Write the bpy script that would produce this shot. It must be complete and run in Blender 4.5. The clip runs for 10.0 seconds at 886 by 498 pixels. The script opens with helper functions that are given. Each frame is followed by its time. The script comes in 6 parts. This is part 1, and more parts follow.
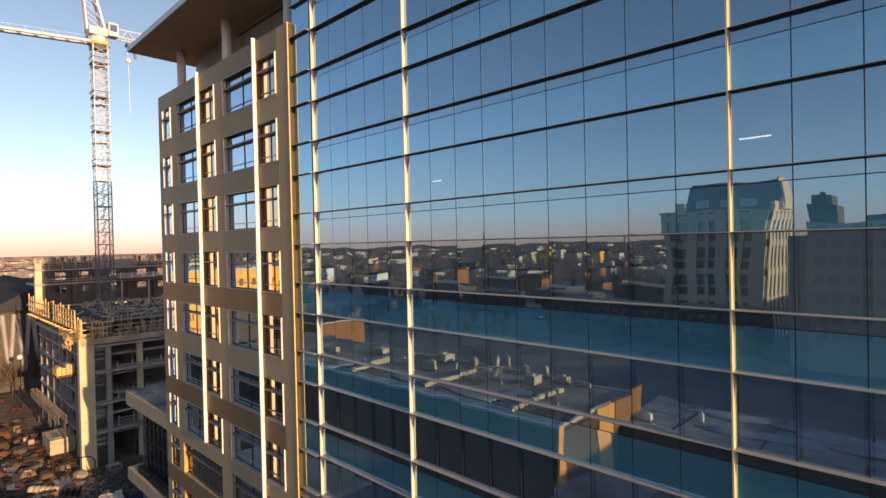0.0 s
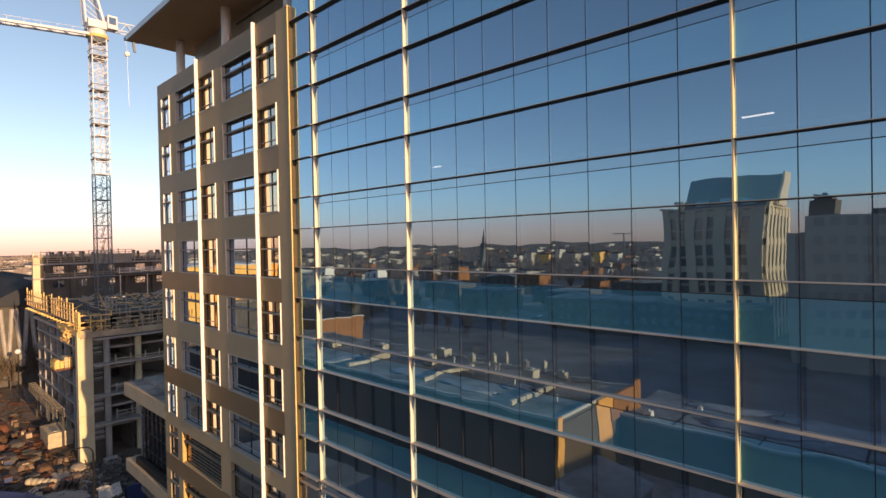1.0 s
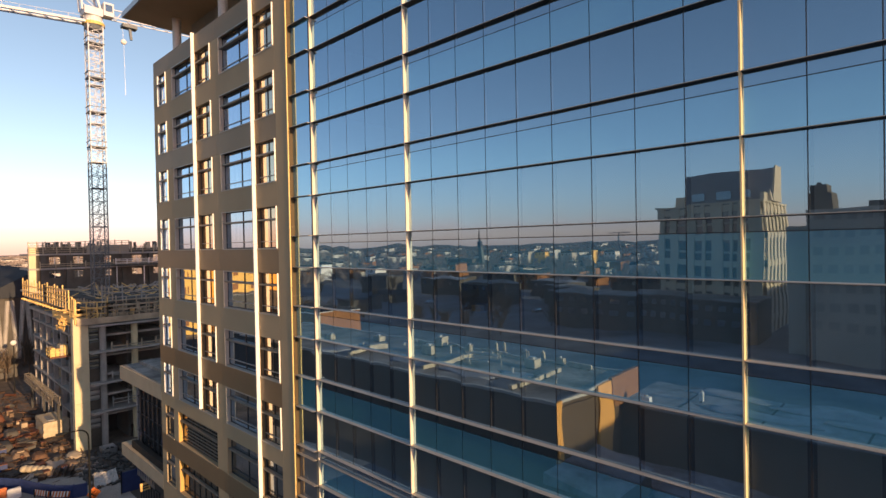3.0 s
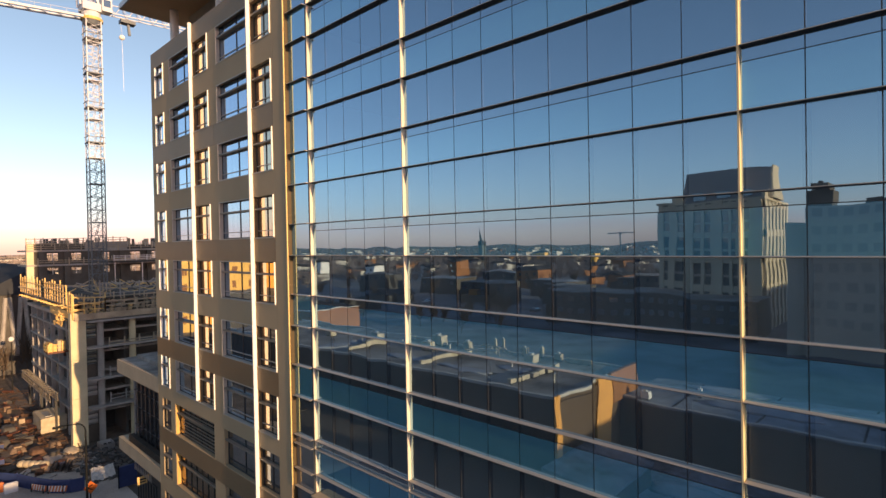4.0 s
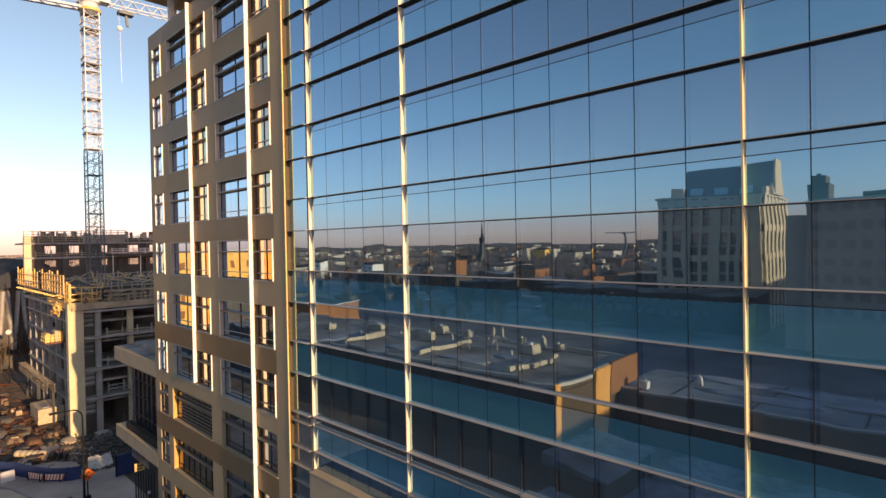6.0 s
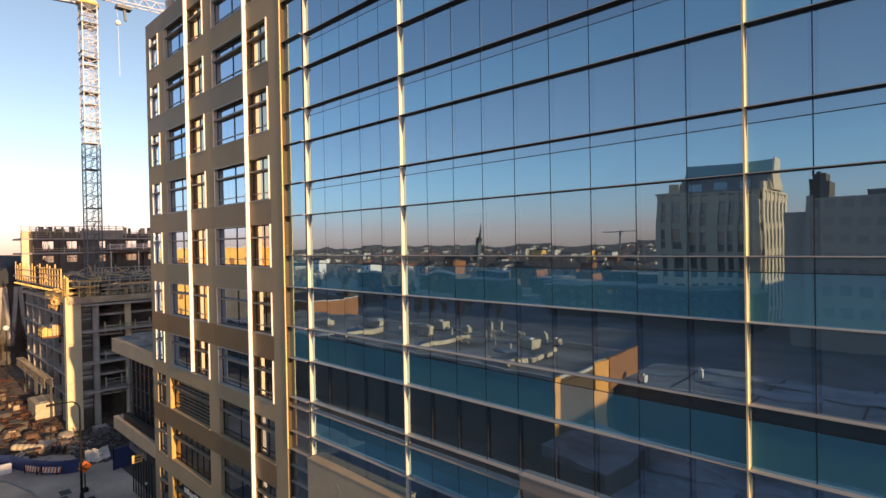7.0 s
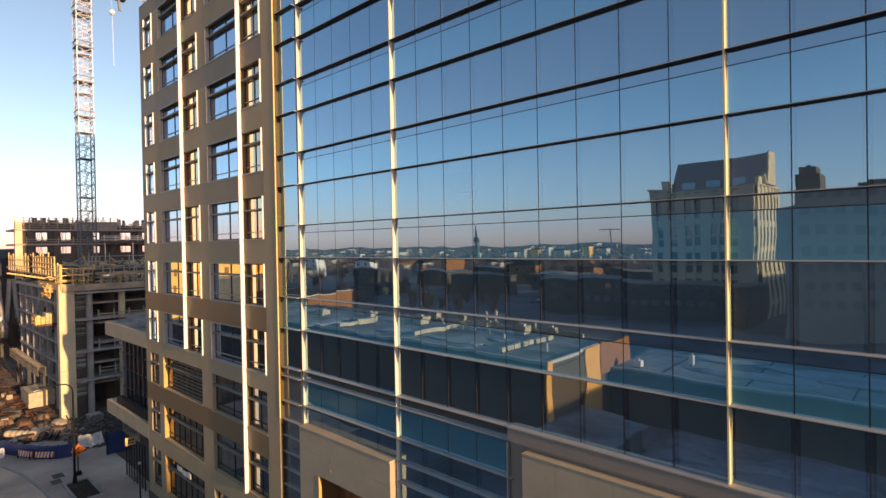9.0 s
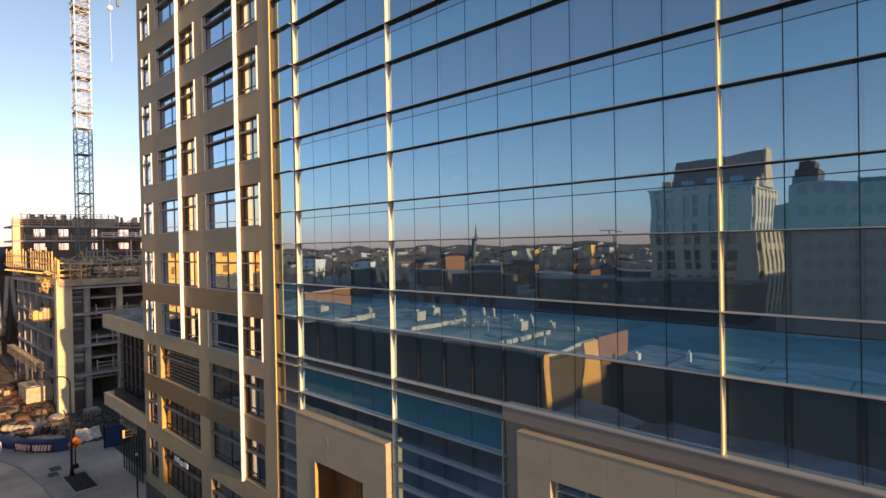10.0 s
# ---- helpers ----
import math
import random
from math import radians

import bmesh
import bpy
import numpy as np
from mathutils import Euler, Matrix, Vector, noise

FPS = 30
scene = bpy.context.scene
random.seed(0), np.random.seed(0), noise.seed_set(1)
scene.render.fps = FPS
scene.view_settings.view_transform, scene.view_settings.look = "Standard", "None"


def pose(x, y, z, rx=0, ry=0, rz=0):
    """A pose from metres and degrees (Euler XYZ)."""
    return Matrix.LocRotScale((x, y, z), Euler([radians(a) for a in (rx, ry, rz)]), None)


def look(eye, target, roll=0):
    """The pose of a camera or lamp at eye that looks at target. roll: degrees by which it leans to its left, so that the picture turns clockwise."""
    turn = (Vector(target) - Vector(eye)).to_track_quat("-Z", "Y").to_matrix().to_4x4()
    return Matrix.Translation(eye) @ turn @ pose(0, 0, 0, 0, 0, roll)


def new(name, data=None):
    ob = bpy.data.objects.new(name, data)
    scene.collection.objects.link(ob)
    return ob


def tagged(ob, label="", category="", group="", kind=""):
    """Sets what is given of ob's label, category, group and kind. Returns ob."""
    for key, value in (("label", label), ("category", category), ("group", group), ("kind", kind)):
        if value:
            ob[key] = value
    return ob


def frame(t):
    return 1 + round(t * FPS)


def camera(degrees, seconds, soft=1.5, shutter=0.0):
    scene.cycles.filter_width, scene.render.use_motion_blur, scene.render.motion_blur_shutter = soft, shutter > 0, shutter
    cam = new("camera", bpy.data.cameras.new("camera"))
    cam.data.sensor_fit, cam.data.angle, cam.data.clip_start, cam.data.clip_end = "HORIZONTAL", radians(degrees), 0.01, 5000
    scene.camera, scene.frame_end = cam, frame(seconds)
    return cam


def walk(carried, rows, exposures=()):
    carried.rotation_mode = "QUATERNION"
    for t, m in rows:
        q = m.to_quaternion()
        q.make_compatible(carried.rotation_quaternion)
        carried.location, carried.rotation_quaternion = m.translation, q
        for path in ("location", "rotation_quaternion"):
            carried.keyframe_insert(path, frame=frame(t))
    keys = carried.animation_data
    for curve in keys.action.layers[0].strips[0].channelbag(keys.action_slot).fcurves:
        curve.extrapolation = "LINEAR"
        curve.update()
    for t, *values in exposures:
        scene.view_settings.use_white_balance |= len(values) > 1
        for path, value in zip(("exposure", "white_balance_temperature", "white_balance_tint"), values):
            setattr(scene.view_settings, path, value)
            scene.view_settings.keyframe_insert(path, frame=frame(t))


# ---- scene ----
# ---- camera and its way: t, x, y, z, yaw, pitch, roll ----
cam = camera(79.95, 10.0)
ROWS = [
    (0, 18.261, -16.800, 27.795, 43.842, -0.592, -1.263),
    (0.5, 18.186, -16.751, 27.390, 43.742, -0.628, -1.187),
    (1, 18.109, -16.765, 26.919, 43.739, -0.622, -1.136),
    (1.5, 18.002, -16.752, 26.423, 43.653, -0.622, -1.129),
    (2, 17.880, -16.697, 25.959, 43.631, -0.646, -1.149),
    (2.5, 17.818, -16.648, 25.507, 43.581, -0.637, -1.135),
    (4, 17.789, -16.442, 24.423, 43.459, -0.588, -1.078),
    (4.5, 17.792, -16.386, 24.070, 43.462, -0.571, -1.024),
    (5, 17.771, -16.342, 23.718, 43.465, -0.551, -1.043),
    (5.5, 17.703, -16.341, 23.375, 43.396, -0.555, -1.059),
    (7, 17.540, -16.202, 22.156, 43.248, -0.559, -1.051),
    (7.5, 17.507, -16.162, 21.647, 43.095, -0.551, -1.048),
    (8, 17.553, -16.141, 21.162, 42.948, -0.539, -1.063),
    (8.5, 17.688, -16.166, 20.786, 42.897, -0.538, -1.042),
    (9, 17.894, -16.219, 20.465, 42.837, -0.532, -1.021),
    (9.5, 17.962, -16.154, 20.067, 42.774, -0.486, -1.046),
    (10, 18.013, -16.153, 19.639, 42.733, -0.452, -1.040),
]
walk(cam, [(t, pose(x, y, z, 0, 0, yaw) @ pose(0, 0, 0, 90 + pitch, 0, 0) @ pose(0, 0, 0, 0, 0, roll)) for t, x, y, z, yaw, pitch, roll in ROWS],
     exposures=[(0.0, 0.375, 7200, 21.5), (10.0, 0.545, 7150, 20.5)])

# ---- light ----
SUN_EL, SUN_OFF = 9.5, 2.5          # height of the low sun, and its turn from +x towards -y
world = bpy.data.worlds.new("sky")
scene.world = world
world.use_nodes = True
wn = world.node_tree.nodes
sky = wn.new("ShaderNodeTexSky")
sky.sky_type, sky.sun_disc = "NISHITA", False
sky.sun_elevation, sky.sun_rotation = radians(SUN_EL), radians(90 + SUN_OFF)
sky.altitude, sky.air_density, sky.dust_density, sky.ozone_density = 200, 0.75, 0.45, 1.2
wn["Background"].inputs["Strength"].default_value = 0.160
mild = wn.new("ShaderNodeHueSaturation")          # a thin veil of evening haze
mild.inputs["Hue"].default_value, mild.inputs["Saturation"].default_value = 0.490, 0.92
world.node_tree.links.new(sky.outputs[0], mild.inputs["Color"])
# where the sky is pale and warm, its haze leans from green towards rose
parts, ratio, span, rose = [wn.new("ShaderNode" + k) for k in ("SeparateColor", "Math", "MapRange", "Mix")]
world.node_tree.links.new(sky.outputs[0], parts.inputs[0])
ratio.operation = "DIVIDE"
world.node_tree.links.new(parts.outputs[0], ratio.inputs[0])
world.node_tree.links.new(parts.outputs[2], ratio.inputs[1])
span.inputs["From Min"].default_value, span.inputs["From Max"].default_value = 0.5, 1.2
world.node_tree.links.new(ratio.outputs[0], span.inputs["Value"])
rose.data_type, rose.blend_type = "RGBA", "MULTIPLY"
rose.inputs[7].default_value = (0.95, 0.69, 0.80, 1)
world.node_tree.links.new(span.outputs["Result"], rose.inputs[0])
world.node_tree.links.new(mild.outputs[0], rose.inputs[6])
world.node_tree.links.new(rose.outputs[2], wn["Background"].inputs["Color"])
sun = new("sun", bpy.data.lights.new("sun", "SUN"))
sun.data.energy, sun.data.angle, sun.data.color = 5.0, radians(0.6), (1.0, 0.70, 0.38)
a, e = radians(-SUN_OFF), radians(SUN_EL)
sun.matrix_basis = look((math.cos(a) * math.cos(e) * 90, math.sin(a) * math.cos(e) * 90, math.sin(e) * 90), (0, 0, 0))


# ---- materials ----
def material(name, base, rough=0.6, metal=0.0, vary=0.15, scale=2.0, fine=30.0, bump=0.0, spread=0.0, tint=None, spec=0.4):
    """A surface with broad stains, fine grain and a small spread from piece to piece."""
    m = bpy.data.materials.new(name)
    m.use_nodes = True
    n, l = m.node_tree.nodes, m.node_tree.links
    b = n["Principled BSDF"]
    b.inputs["Roughness"].default_value, b.inputs["Metallic"].default_value = rough, metal
    b.inputs["Specular IOR Level"].default_value = spec
    geo = n.new("ShaderNodeNewGeometry")
    big, small = n.new("ShaderNodeTexNoise"), n.new("ShaderNodeTexNoise")
    for k, s in ((big, scale), (small, fine)):
        k.inputs["Scale"].default_value, k.inputs["Detail"].default_value = s, 5
        l.new(geo.outputs["Position"], k.inputs["Vector"])
    both = n.new("ShaderNodeMath")
    both.operation = "MULTIPLY_ADD"
    l.new(small.outputs["Fac"], both.inputs[0])
    both.inputs[1].default_value = 0.45
    l.new(big.outputs["Fac"], both.inputs[2])
    last = both
    if spread:
        info, add = n.new("ShaderNodeObjectInfo"), n.new("ShaderNodeMath")
        add.operation, add.inputs[1].default_value = "MULTIPLY_ADD", spread
        l.new(info.outputs["Random"], add.inputs[0])
        l.new(both.outputs[0], add.inputs[2])
        last = add
    ramp = n.new("ShaderNodeValToRGB")
    dark = [c * (1 - vary) for c in base]
    light = [min(1.0, c * (1 + vary)) for c in (tint or base)]
    ramp.color_ramp.elements[0].position, ramp.color_ramp.elements[0].color = 0.45, (*dark, 1)
    ramp.color_ramp.elements[1].position, ramp.color_ramp.elements[1].color = 0.95 + spread, (*light, 1)
    l.new(last.outputs[0], ramp.inputs["Fac"])
    l.new(ramp.outputs["Color"], b.inputs["Base Color"])
    if bump:
        bp = n.new("ShaderNodeBump")
        bp.inputs["Strength"].default_value, bp.inputs["Distance"].default_value = bump, 0.02
        l.new(small.outputs["Fac"], bp.inputs["Height"])
        l.new(bp.outputs["Normal"], b.inputs["Normal"])
    return m


def glass(name, share, body, clear, tint=(0.52, 0.775, 0.995), wave=0.011, film_share=0.095):
    """Coated glass: a share of mirror, over a clear tinted body or an opaque backing."""
    m = bpy.data.materials.new(name)
    m.use_nodes = True
    n, l = m.node_tree.nodes, m.node_tree.links
    n.remove(n["Principled BSDF"])
    gloss, mix = n.new("ShaderNodeBsdfGlossy"), n.new("ShaderNodeMixShader")
    gloss.inputs["Color"].default_value, gloss.inputs["Roughness"].default_value = (*tint, 1), 0.012
    inner = n.new("ShaderNodeBsdfTransparent" if clear else "ShaderNodeBsdfDiffuse")
    inner.inputs["Color"].default_value = (*body, 1)
    # panes bow a little, and each is set at a slightly different lean
    geo, info, bow, sub, lean, add, unit = [n.new("ShaderNode" + k) for k in ("NewGeometry", "ObjectInfo", "TexNoise", "VectorMath", "VectorMath", "VectorMath", "VectorMath")]
    bow.inputs["Scale"].default_value, bow.inputs["Detail"].default_value = 0.55, 1
    bow.noise_dimensions = "4D"
    l.new(geo.outputs["Position"], bow.inputs["Vector"])
    l.new(info.outputs["Random"], bow.inputs["W"])
    sub.operation, sub.inputs[1].default_value = "SUBTRACT", (0.5, 0.5, 0.5)
    l.new(bow.outputs["Color"], sub.inputs[0])
    lean.operation, lean.inputs["Scale"].default_value = "SCALE", wave
    l.new(sub.outputs[0], lean.inputs[0])
    add.operation, unit.operation = "ADD", "NORMALIZE"
    l.new(geo.outputs["Normal"], add.inputs[0])
    l.new(lean.outputs[0], add.inputs[1])
    l.new(add.outputs[0], unit.inputs[0])
    l.new(unit.outputs[0], gloss.inputs["Normal"])
    fres, mul = n.new("ShaderNodeFresnel"), n.new("ShaderNodeMath")
    fres.inputs["IOR"].default_value = 1.5
    mul.operation, mul.use_clamp, mul.inputs[1].default_value = "ADD", True, share - 0.04
    l.new(fres.outputs[0], mul.inputs[0])
    l.new(mul.outputs[0], mix.inputs[0])
    # a bluish diffuse share lifts dark reflections, haze put into the glass
    film, pale_veil = n.new("ShaderNodeMixShader"), n.new("ShaderNodeBsdfDiffuse")
    pale_veil.inputs["Color"].default_value = (0.42, 0.52, 0.62, 1)
    film.inputs[0].default_value = film_share
    l.new(inner.outputs[0], film.inputs[1])
    l.new(pale_veil.outputs[0], film.inputs[2])
    l.new(film.outputs[0], mix.inputs[1])
    l.new(gloss.outputs[0], mix.inputs[2])
    l.new(mix.outputs[0], n["Material Output"].inputs["Surface"])
    return m


def lamp(name, color, strength):
    m = bpy.data.materials.new(name)
    m.use_nodes = True
    b = m.node_tree.nodes["Principled BSDF"]
    b.inputs["Emission Color"].default_value, b.inputs["Emission Strength"].default_value = (*color, 1), strength
    return m


TAN = material("tan_precast", (0.40, 0.309, 0.192), 0.75, vary=0.07, scale=0.35, fine=14, bump=0.1, spread=0.04)
BRONZE = material("bronze_panel", (0.245, 0.168, 0.093), 0.5, 0.2, vary=0.1, scale=0.4, fine=8, spread=0.05)
WHITE = material("white_metal", (0.74, 0.66, 0.53), 0.4, vary=0.05, scale=0.8, fine=9)
WARMFIN = material("golden_fin_metal", (0.78, 0.61, 0.35), 0.4, vary=0.06, scale=0.8, fine=9)
CREAM = material("cream_frame", (0.44, 0.40, 0.34), 0.5, vary=0.06)
# orange of the low sun on jambs, put into the lining's colour
LIT_JAMB = material("amber_lining", (0.60, 0.37, 0.12), 0.5, vary=0.12)
GOLD = material("gold_trim", (0.86, 0.62, 0.25), 0.4, 0.0, vary=0.1)
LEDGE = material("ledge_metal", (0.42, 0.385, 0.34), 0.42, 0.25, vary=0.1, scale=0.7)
MULLION = material("mullion_metal", (0.06, 0.06, 0.064), 0.45, 0.3, vary=0.12)
SHELF = material("shelf_metal", (0.24, 0.21, 0.17), 0.5, 0.2, vary=0.1)
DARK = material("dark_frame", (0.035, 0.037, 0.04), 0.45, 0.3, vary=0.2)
SOFFIT = material("canopy_soffit", (0.50, 0.355, 0.205), 0.6, vary=0.12, scale=0.3)
SCREEN = material("rooftop_screen", (0.22, 0.22, 0.185), 0.3, vary=0.15, scale=0.5, spread=0.25)
STONE = material("limestone", (0.42, 0.345, 0.245), 0.8, vary=0.1, scale=0.8, fine=25, bump=0.15, spread=0.04)
REVEAL = material("taupe_panel", (0.25, 0.215, 0.185), 0.65, vary=0.1, scale=0.5)
ROADWAY = material("worn_roadway", (0.36, 0.27, 0.20), 0.85, vary=0.35, scale=0.16, fine=14, bump=0.15, tint=(0.64, 0.50, 0.38))
# greyer board colour; on the guard rails it holds the shade on the lumber
SHADED_OLDWOOD = material("weathered_boards", (0.40, 0.325, 0.235), 0.85, vary=0.3, scale=0.8, fine=12)
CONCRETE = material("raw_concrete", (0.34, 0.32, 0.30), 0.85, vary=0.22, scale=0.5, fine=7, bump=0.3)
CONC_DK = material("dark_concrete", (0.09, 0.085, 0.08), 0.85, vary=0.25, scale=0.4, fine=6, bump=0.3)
# pale yellow copy of the concrete with low sunlight put into its colour
SUNLIT_CONC = material("new_concrete", (0.62, 0.54, 0.36), 0.85, vary=0.12, scale=0.5, fine=7, bump=0.2)
FOIL = material("foil_face", (0.55, 0.56, 0.58), 0.22, 1.0, vary=0.1, scale=2)
SCRAP = material("site_scrap", (0.05, 0.042, 0.036), 0.9, vary=0.5, scale=0.4, fine=5, tint=(0.21, 0.15, 0.11), spec=0.2)
# rusty brown, darkened so that the yard's shade sits in the colour
SHADED_SCRAP = material("rusty_scrap", (0.035, 0.026, 0.021), 0.9, vary=0.5, scale=0.35, fine=3, tint=(0.11, 0.064, 0.043), spec=0.2)
RETURN = material("dark_bronze", (0.085, 0.060, 0.030), 0.55, 0.1, vary=0.1, scale=0.4)
LUMBER = material("form_lumber", (0.74, 0.49, 0.19), 0.7, vary=0.2, scale=3, fine=40, spread=0.1)
STEEL = material("galvanised", (0.45, 0.46, 0.47), 0.4, 0.7, vary=0.12, scale=1)
CRANE_W = material("crane_white", (0.55, 0.58, 0.63), 0.5, vary=0.08, scale=1)
CRANE_G = material("crane_steel", (0.12, 0.14, 0.16), 0.5, 0.2, vary=0.12, scale=1)
YELLOW = material("crane_yellow", (0.60, 0.45, 0.15), 0.5, vary=0.1)
ORANGE = material("safety_orange", (0.70, 0.17, 0.03), 0.5, vary=0.1)
ASPHALT = material("asphalt", (0.085, 0.093, 0.104), 0.85, vary=0.3, scale=0.12, fine=3, bump=0.2, tint=(0.16, 0.175, 0.195))
PAVING = material("concrete_paving", (0.38, 0.315, 0.27), 0.85, vary=0.35, scale=0.14, fine=7, bump=0.1, tint=(0.52, 0.43, 0.36))
DIRT = material("site_dirt", (0.055, 0.044, 0.037), 0.95, vary=0.4, scale=0.3, fine=4, bump=0.5, tint=(0.14, 0.11, 0.088))
SOIL = material("planter_soil", (0.03, 0.025, 0.02), 0.95, vary=0.3, bump=0.5)
EARTH = material("far_ground", (0.06, 0.052, 0.048), 0.95, vary=0.35, scale=0.012, fine=0.12, tint=(0.13, 0.10, 0.08))
WOODS = material("winter_woods", (0.28, 0.235, 0.22), 0.95, vary=0.08, scale=0.02, fine=0.5, tint=(0.33, 0.275, 0.25))
ROOFING = material("grey_membrane", (0.07, 0.066, 0.064), 0.85, vary=0.4, scale=0.22, fine=1.6, tint=(0.26, 0.245, 0.23))
SNOWY = material("snow_dusted_roof", (0.05, 0.058, 0.068), 0.85, vary=0.35, scale=0.13, fine=0.9, tint=(0.27, 0.30, 0.335))
FORECOURT = material("slushy_paving", (0.05, 0.056, 0.065), 0.8, vary=0.4, scale=0.11, fine=1.0, tint=(0.36, 0.40, 0.46))
SNOW = material("old_snow", (0.30, 0.32, 0.36), 0.8, vary=0.25, scale=0.5, fine=5, bump=0.2)
# end of the hall: sunlit piers and shadowed wall, both put into brick colours
LIT_PIER = material("golden_brick", (0.78, 0.37, 0.10), 0.85, vary=0.12, scale=0.4, fine=6)
SHADED_END = material("brown_brick", (0.105, 0.068, 0.04), 0.85, vary=0.2, scale=0.4, fine=6)
WOODPANEL = material("brown_wood_panel", (0.25, 0.105, 0.042), 0.5, vary=0.15, scale=1, fine=20)
BRICK = material("brick_wall", (0.30, 0.13, 0.055), 0.85, vary=0.15, scale=0.5, fine=10)
TOWER = material("tower_stone", (0.56, 0.47, 0.35), 0.8, vary=0.1, scale=0.1, fine=2)
# grey that puts shade into the crown's colour
SHADED_CROWN = material("slate_crown", (0.21, 0.21, 0.215), 0.8, vary=0.1, scale=0.1, fine=1)
FINWHITE = material("white_fin_paint", (0.86, 0.855, 0.83), 0.4, vary=0.04, scale=0.5, fine=6)
BLUE_F = material("blue_fence", (0.025, 0.045, 0.14), 0.6, vary=0.15)
CANVAS = material("pale_canvas", (0.46, 0.39, 0.28), 0.85, vary=0.22, scale=1.5, fine=12, bump=0.3)
RUST = material("rust_red", (0.13, 0.05, 0.03), 0.7, vary=0.25)
SHADE = material("roller_shade", (0.38, 0.44, 0.44), 0.8, vary=0.06, scale=0.5, spread=0.1)
LOWSHADE = material("grey_roller_shade", (0.15, 0.165, 0.175), 0.8, vary=0.08, scale=0.5, spread=0.1)
INSIDE = material("office_dark", (0.07, 0.09, 0.11), 0.8, vary=0.15)
PANE = glass("vision_glass", 0.51, (0.70, 0.74, 0.74), True, film_share=0.085)
SPAN = glass("spandrel_glass", 0.50, (0.03, 0.25, 0.36), False, film_share=0.085)
STRIPGLASS = glass("bronze_backed_glass", 0.42, (0.12, 0.10, 0.085), False, film_share=0.05)
WINGLASS = glass("window_glass", 0.65, (0.30, 0.33, 0.34), True, tint=(0.57, 0.77, 0.99))
SUBGLASS = glass("warm_window_glass", 0.62, (0.30, 0.28, 0.25), True, tint=(0.86, 0.75, 0.60))
FARGLASS = glass("far_glass", 0.25, (0.02, 0.03, 0.04), False)
ANNEXGLASS = glass("annex_glass", 0.14, (0.035, 0.03, 0.03), False, tint=(0.8, 0.85, 0.9), film_share=0.03)
# two dimmer window glasses; the lower storeys' dark reflections are in their colour
LOWGLASS = glass("bronze_glass", 0.20, (0.22, 0.19, 0.16), True, tint=(0.85, 0.74, 0.62), film_share=0.03)
DIMGLASS = glass("dim_window_glass", 0.28, (0.28, 0.30, 0.31), True, tint=(0.74, 0.82, 0.92), film_share=0.05)
TOWERGLASS = glass("tower_glass", 0.13, (0.07, 0.075, 0.08), False, tint=(0.9, 0.93, 0.95))
HAIR = material("dry_twigs", (0.40, 0.24, 0.08), 0.9, vary=0.3, scale=0.8, fine=5)
BARK = material("bark", (0.10, 0.075, 0.055), 0.9, vary=0.25, scale=2, fine=20, bump=0.4)
FRAMEWALL = material("block_infill", (0.10, 0.088, 0.075), 0.9, vary=0.25, scale=0.5, fine=5, bump=0.2)
UNIT = material("unit_casing", (0.46, 0.40, 0.31), 0.6, vary=0.35, scale=0.9, fine=5)
SLABWIN = material("dull_bronze_glazing", (0.32, 0.28, 0.24), 0.4, vary=0.2, scale=0.2)
BROWN = material("brown_cladding", (0.44, 0.38, 0.315), 0.7, vary=0.1, scale=0.1, fine=1)
# orange brick, brightened with evening sunlight put into the colour
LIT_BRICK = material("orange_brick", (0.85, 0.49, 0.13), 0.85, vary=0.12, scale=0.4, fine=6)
VERDIGRIS = material("weathered_green_stone", (0.11, 0.135, 0.14), 0.8, vary=0.15, scale=0.2, fine=2)
SLATE = material("dark_roofing", (0.045, 0.05, 0.06), 0.95, vary=0.2, scale=0.3, spec=0.05)
PALE = material("pale_cladding", (0.55, 0.52, 0.48), 0.7, vary=0.15, scale=0.05, fine=0.8)
PLASTIC = material("white_plastic", (0.75, 0.74, 0.72), 0.5, vary=0.06)
DARKPOLE = material("black_pole", (0.010, 0.011, 0.012), 0.6, vary=0.2, spec=0.15)
TUBE = lamp("lit_tube", (1.0, 0.95, 0.85), 1.4)


# ---- small builders ----
def box(bm, x0, x1, y0, y1, z0, z1):
    v = [bm.verts.new((x, y, z)) for z in (z0, z1) for x, y in ((x0, y0), (x1, y0), (x1, y1), (x0, y1))]
    for f in ((3, 2, 1, 0), (4, 5, 6, 7), (0, 1, 5, 4), (1, 2, 6, 5), (2, 3, 7, 6), (3, 0, 4, 7)):
        bm.faces.new([v[i] for i in f])
    return v


def bar(bm, p, r, w=0.1, sides=4, w2=None):
    """A bar from p to r."""
    p, r = Vector(p), Vector(r)
    d = (r - p).normalized()
    s = d.cross(Vector((0, 0, 1)) if abs(d.z) < 0.95 else Vector((0, 1, 0))).normalized()
    u = d.cross(s)
    rings = []
    for c, k in ((p, w), (r, w if w2 is None else w2)):
        rings.append([bm.verts.new(c + (s * math.cos(t) + u * math.sin(t)) * k * 0.5) for t in [math.tau * (i + 0.5) / sides for i in range(sides)]])
    for i in range(sides):
        j = (i + 1) % sides
        bm.faces.new((rings[0][i], rings[0][j], rings[1][j], rings[1][i]))
    bm.faces.new(rings[0][::-1])
    bm.faces.new(rings[1])


def finish(name, bm, mat):
    bmesh.ops.recalc_face_normals(bm, faces=bm.faces[:])
    me = bpy.data.meshes.new(name)
    bm.to_mesh(me)
    bm.free()
    me.materials.append(mat)
    return me


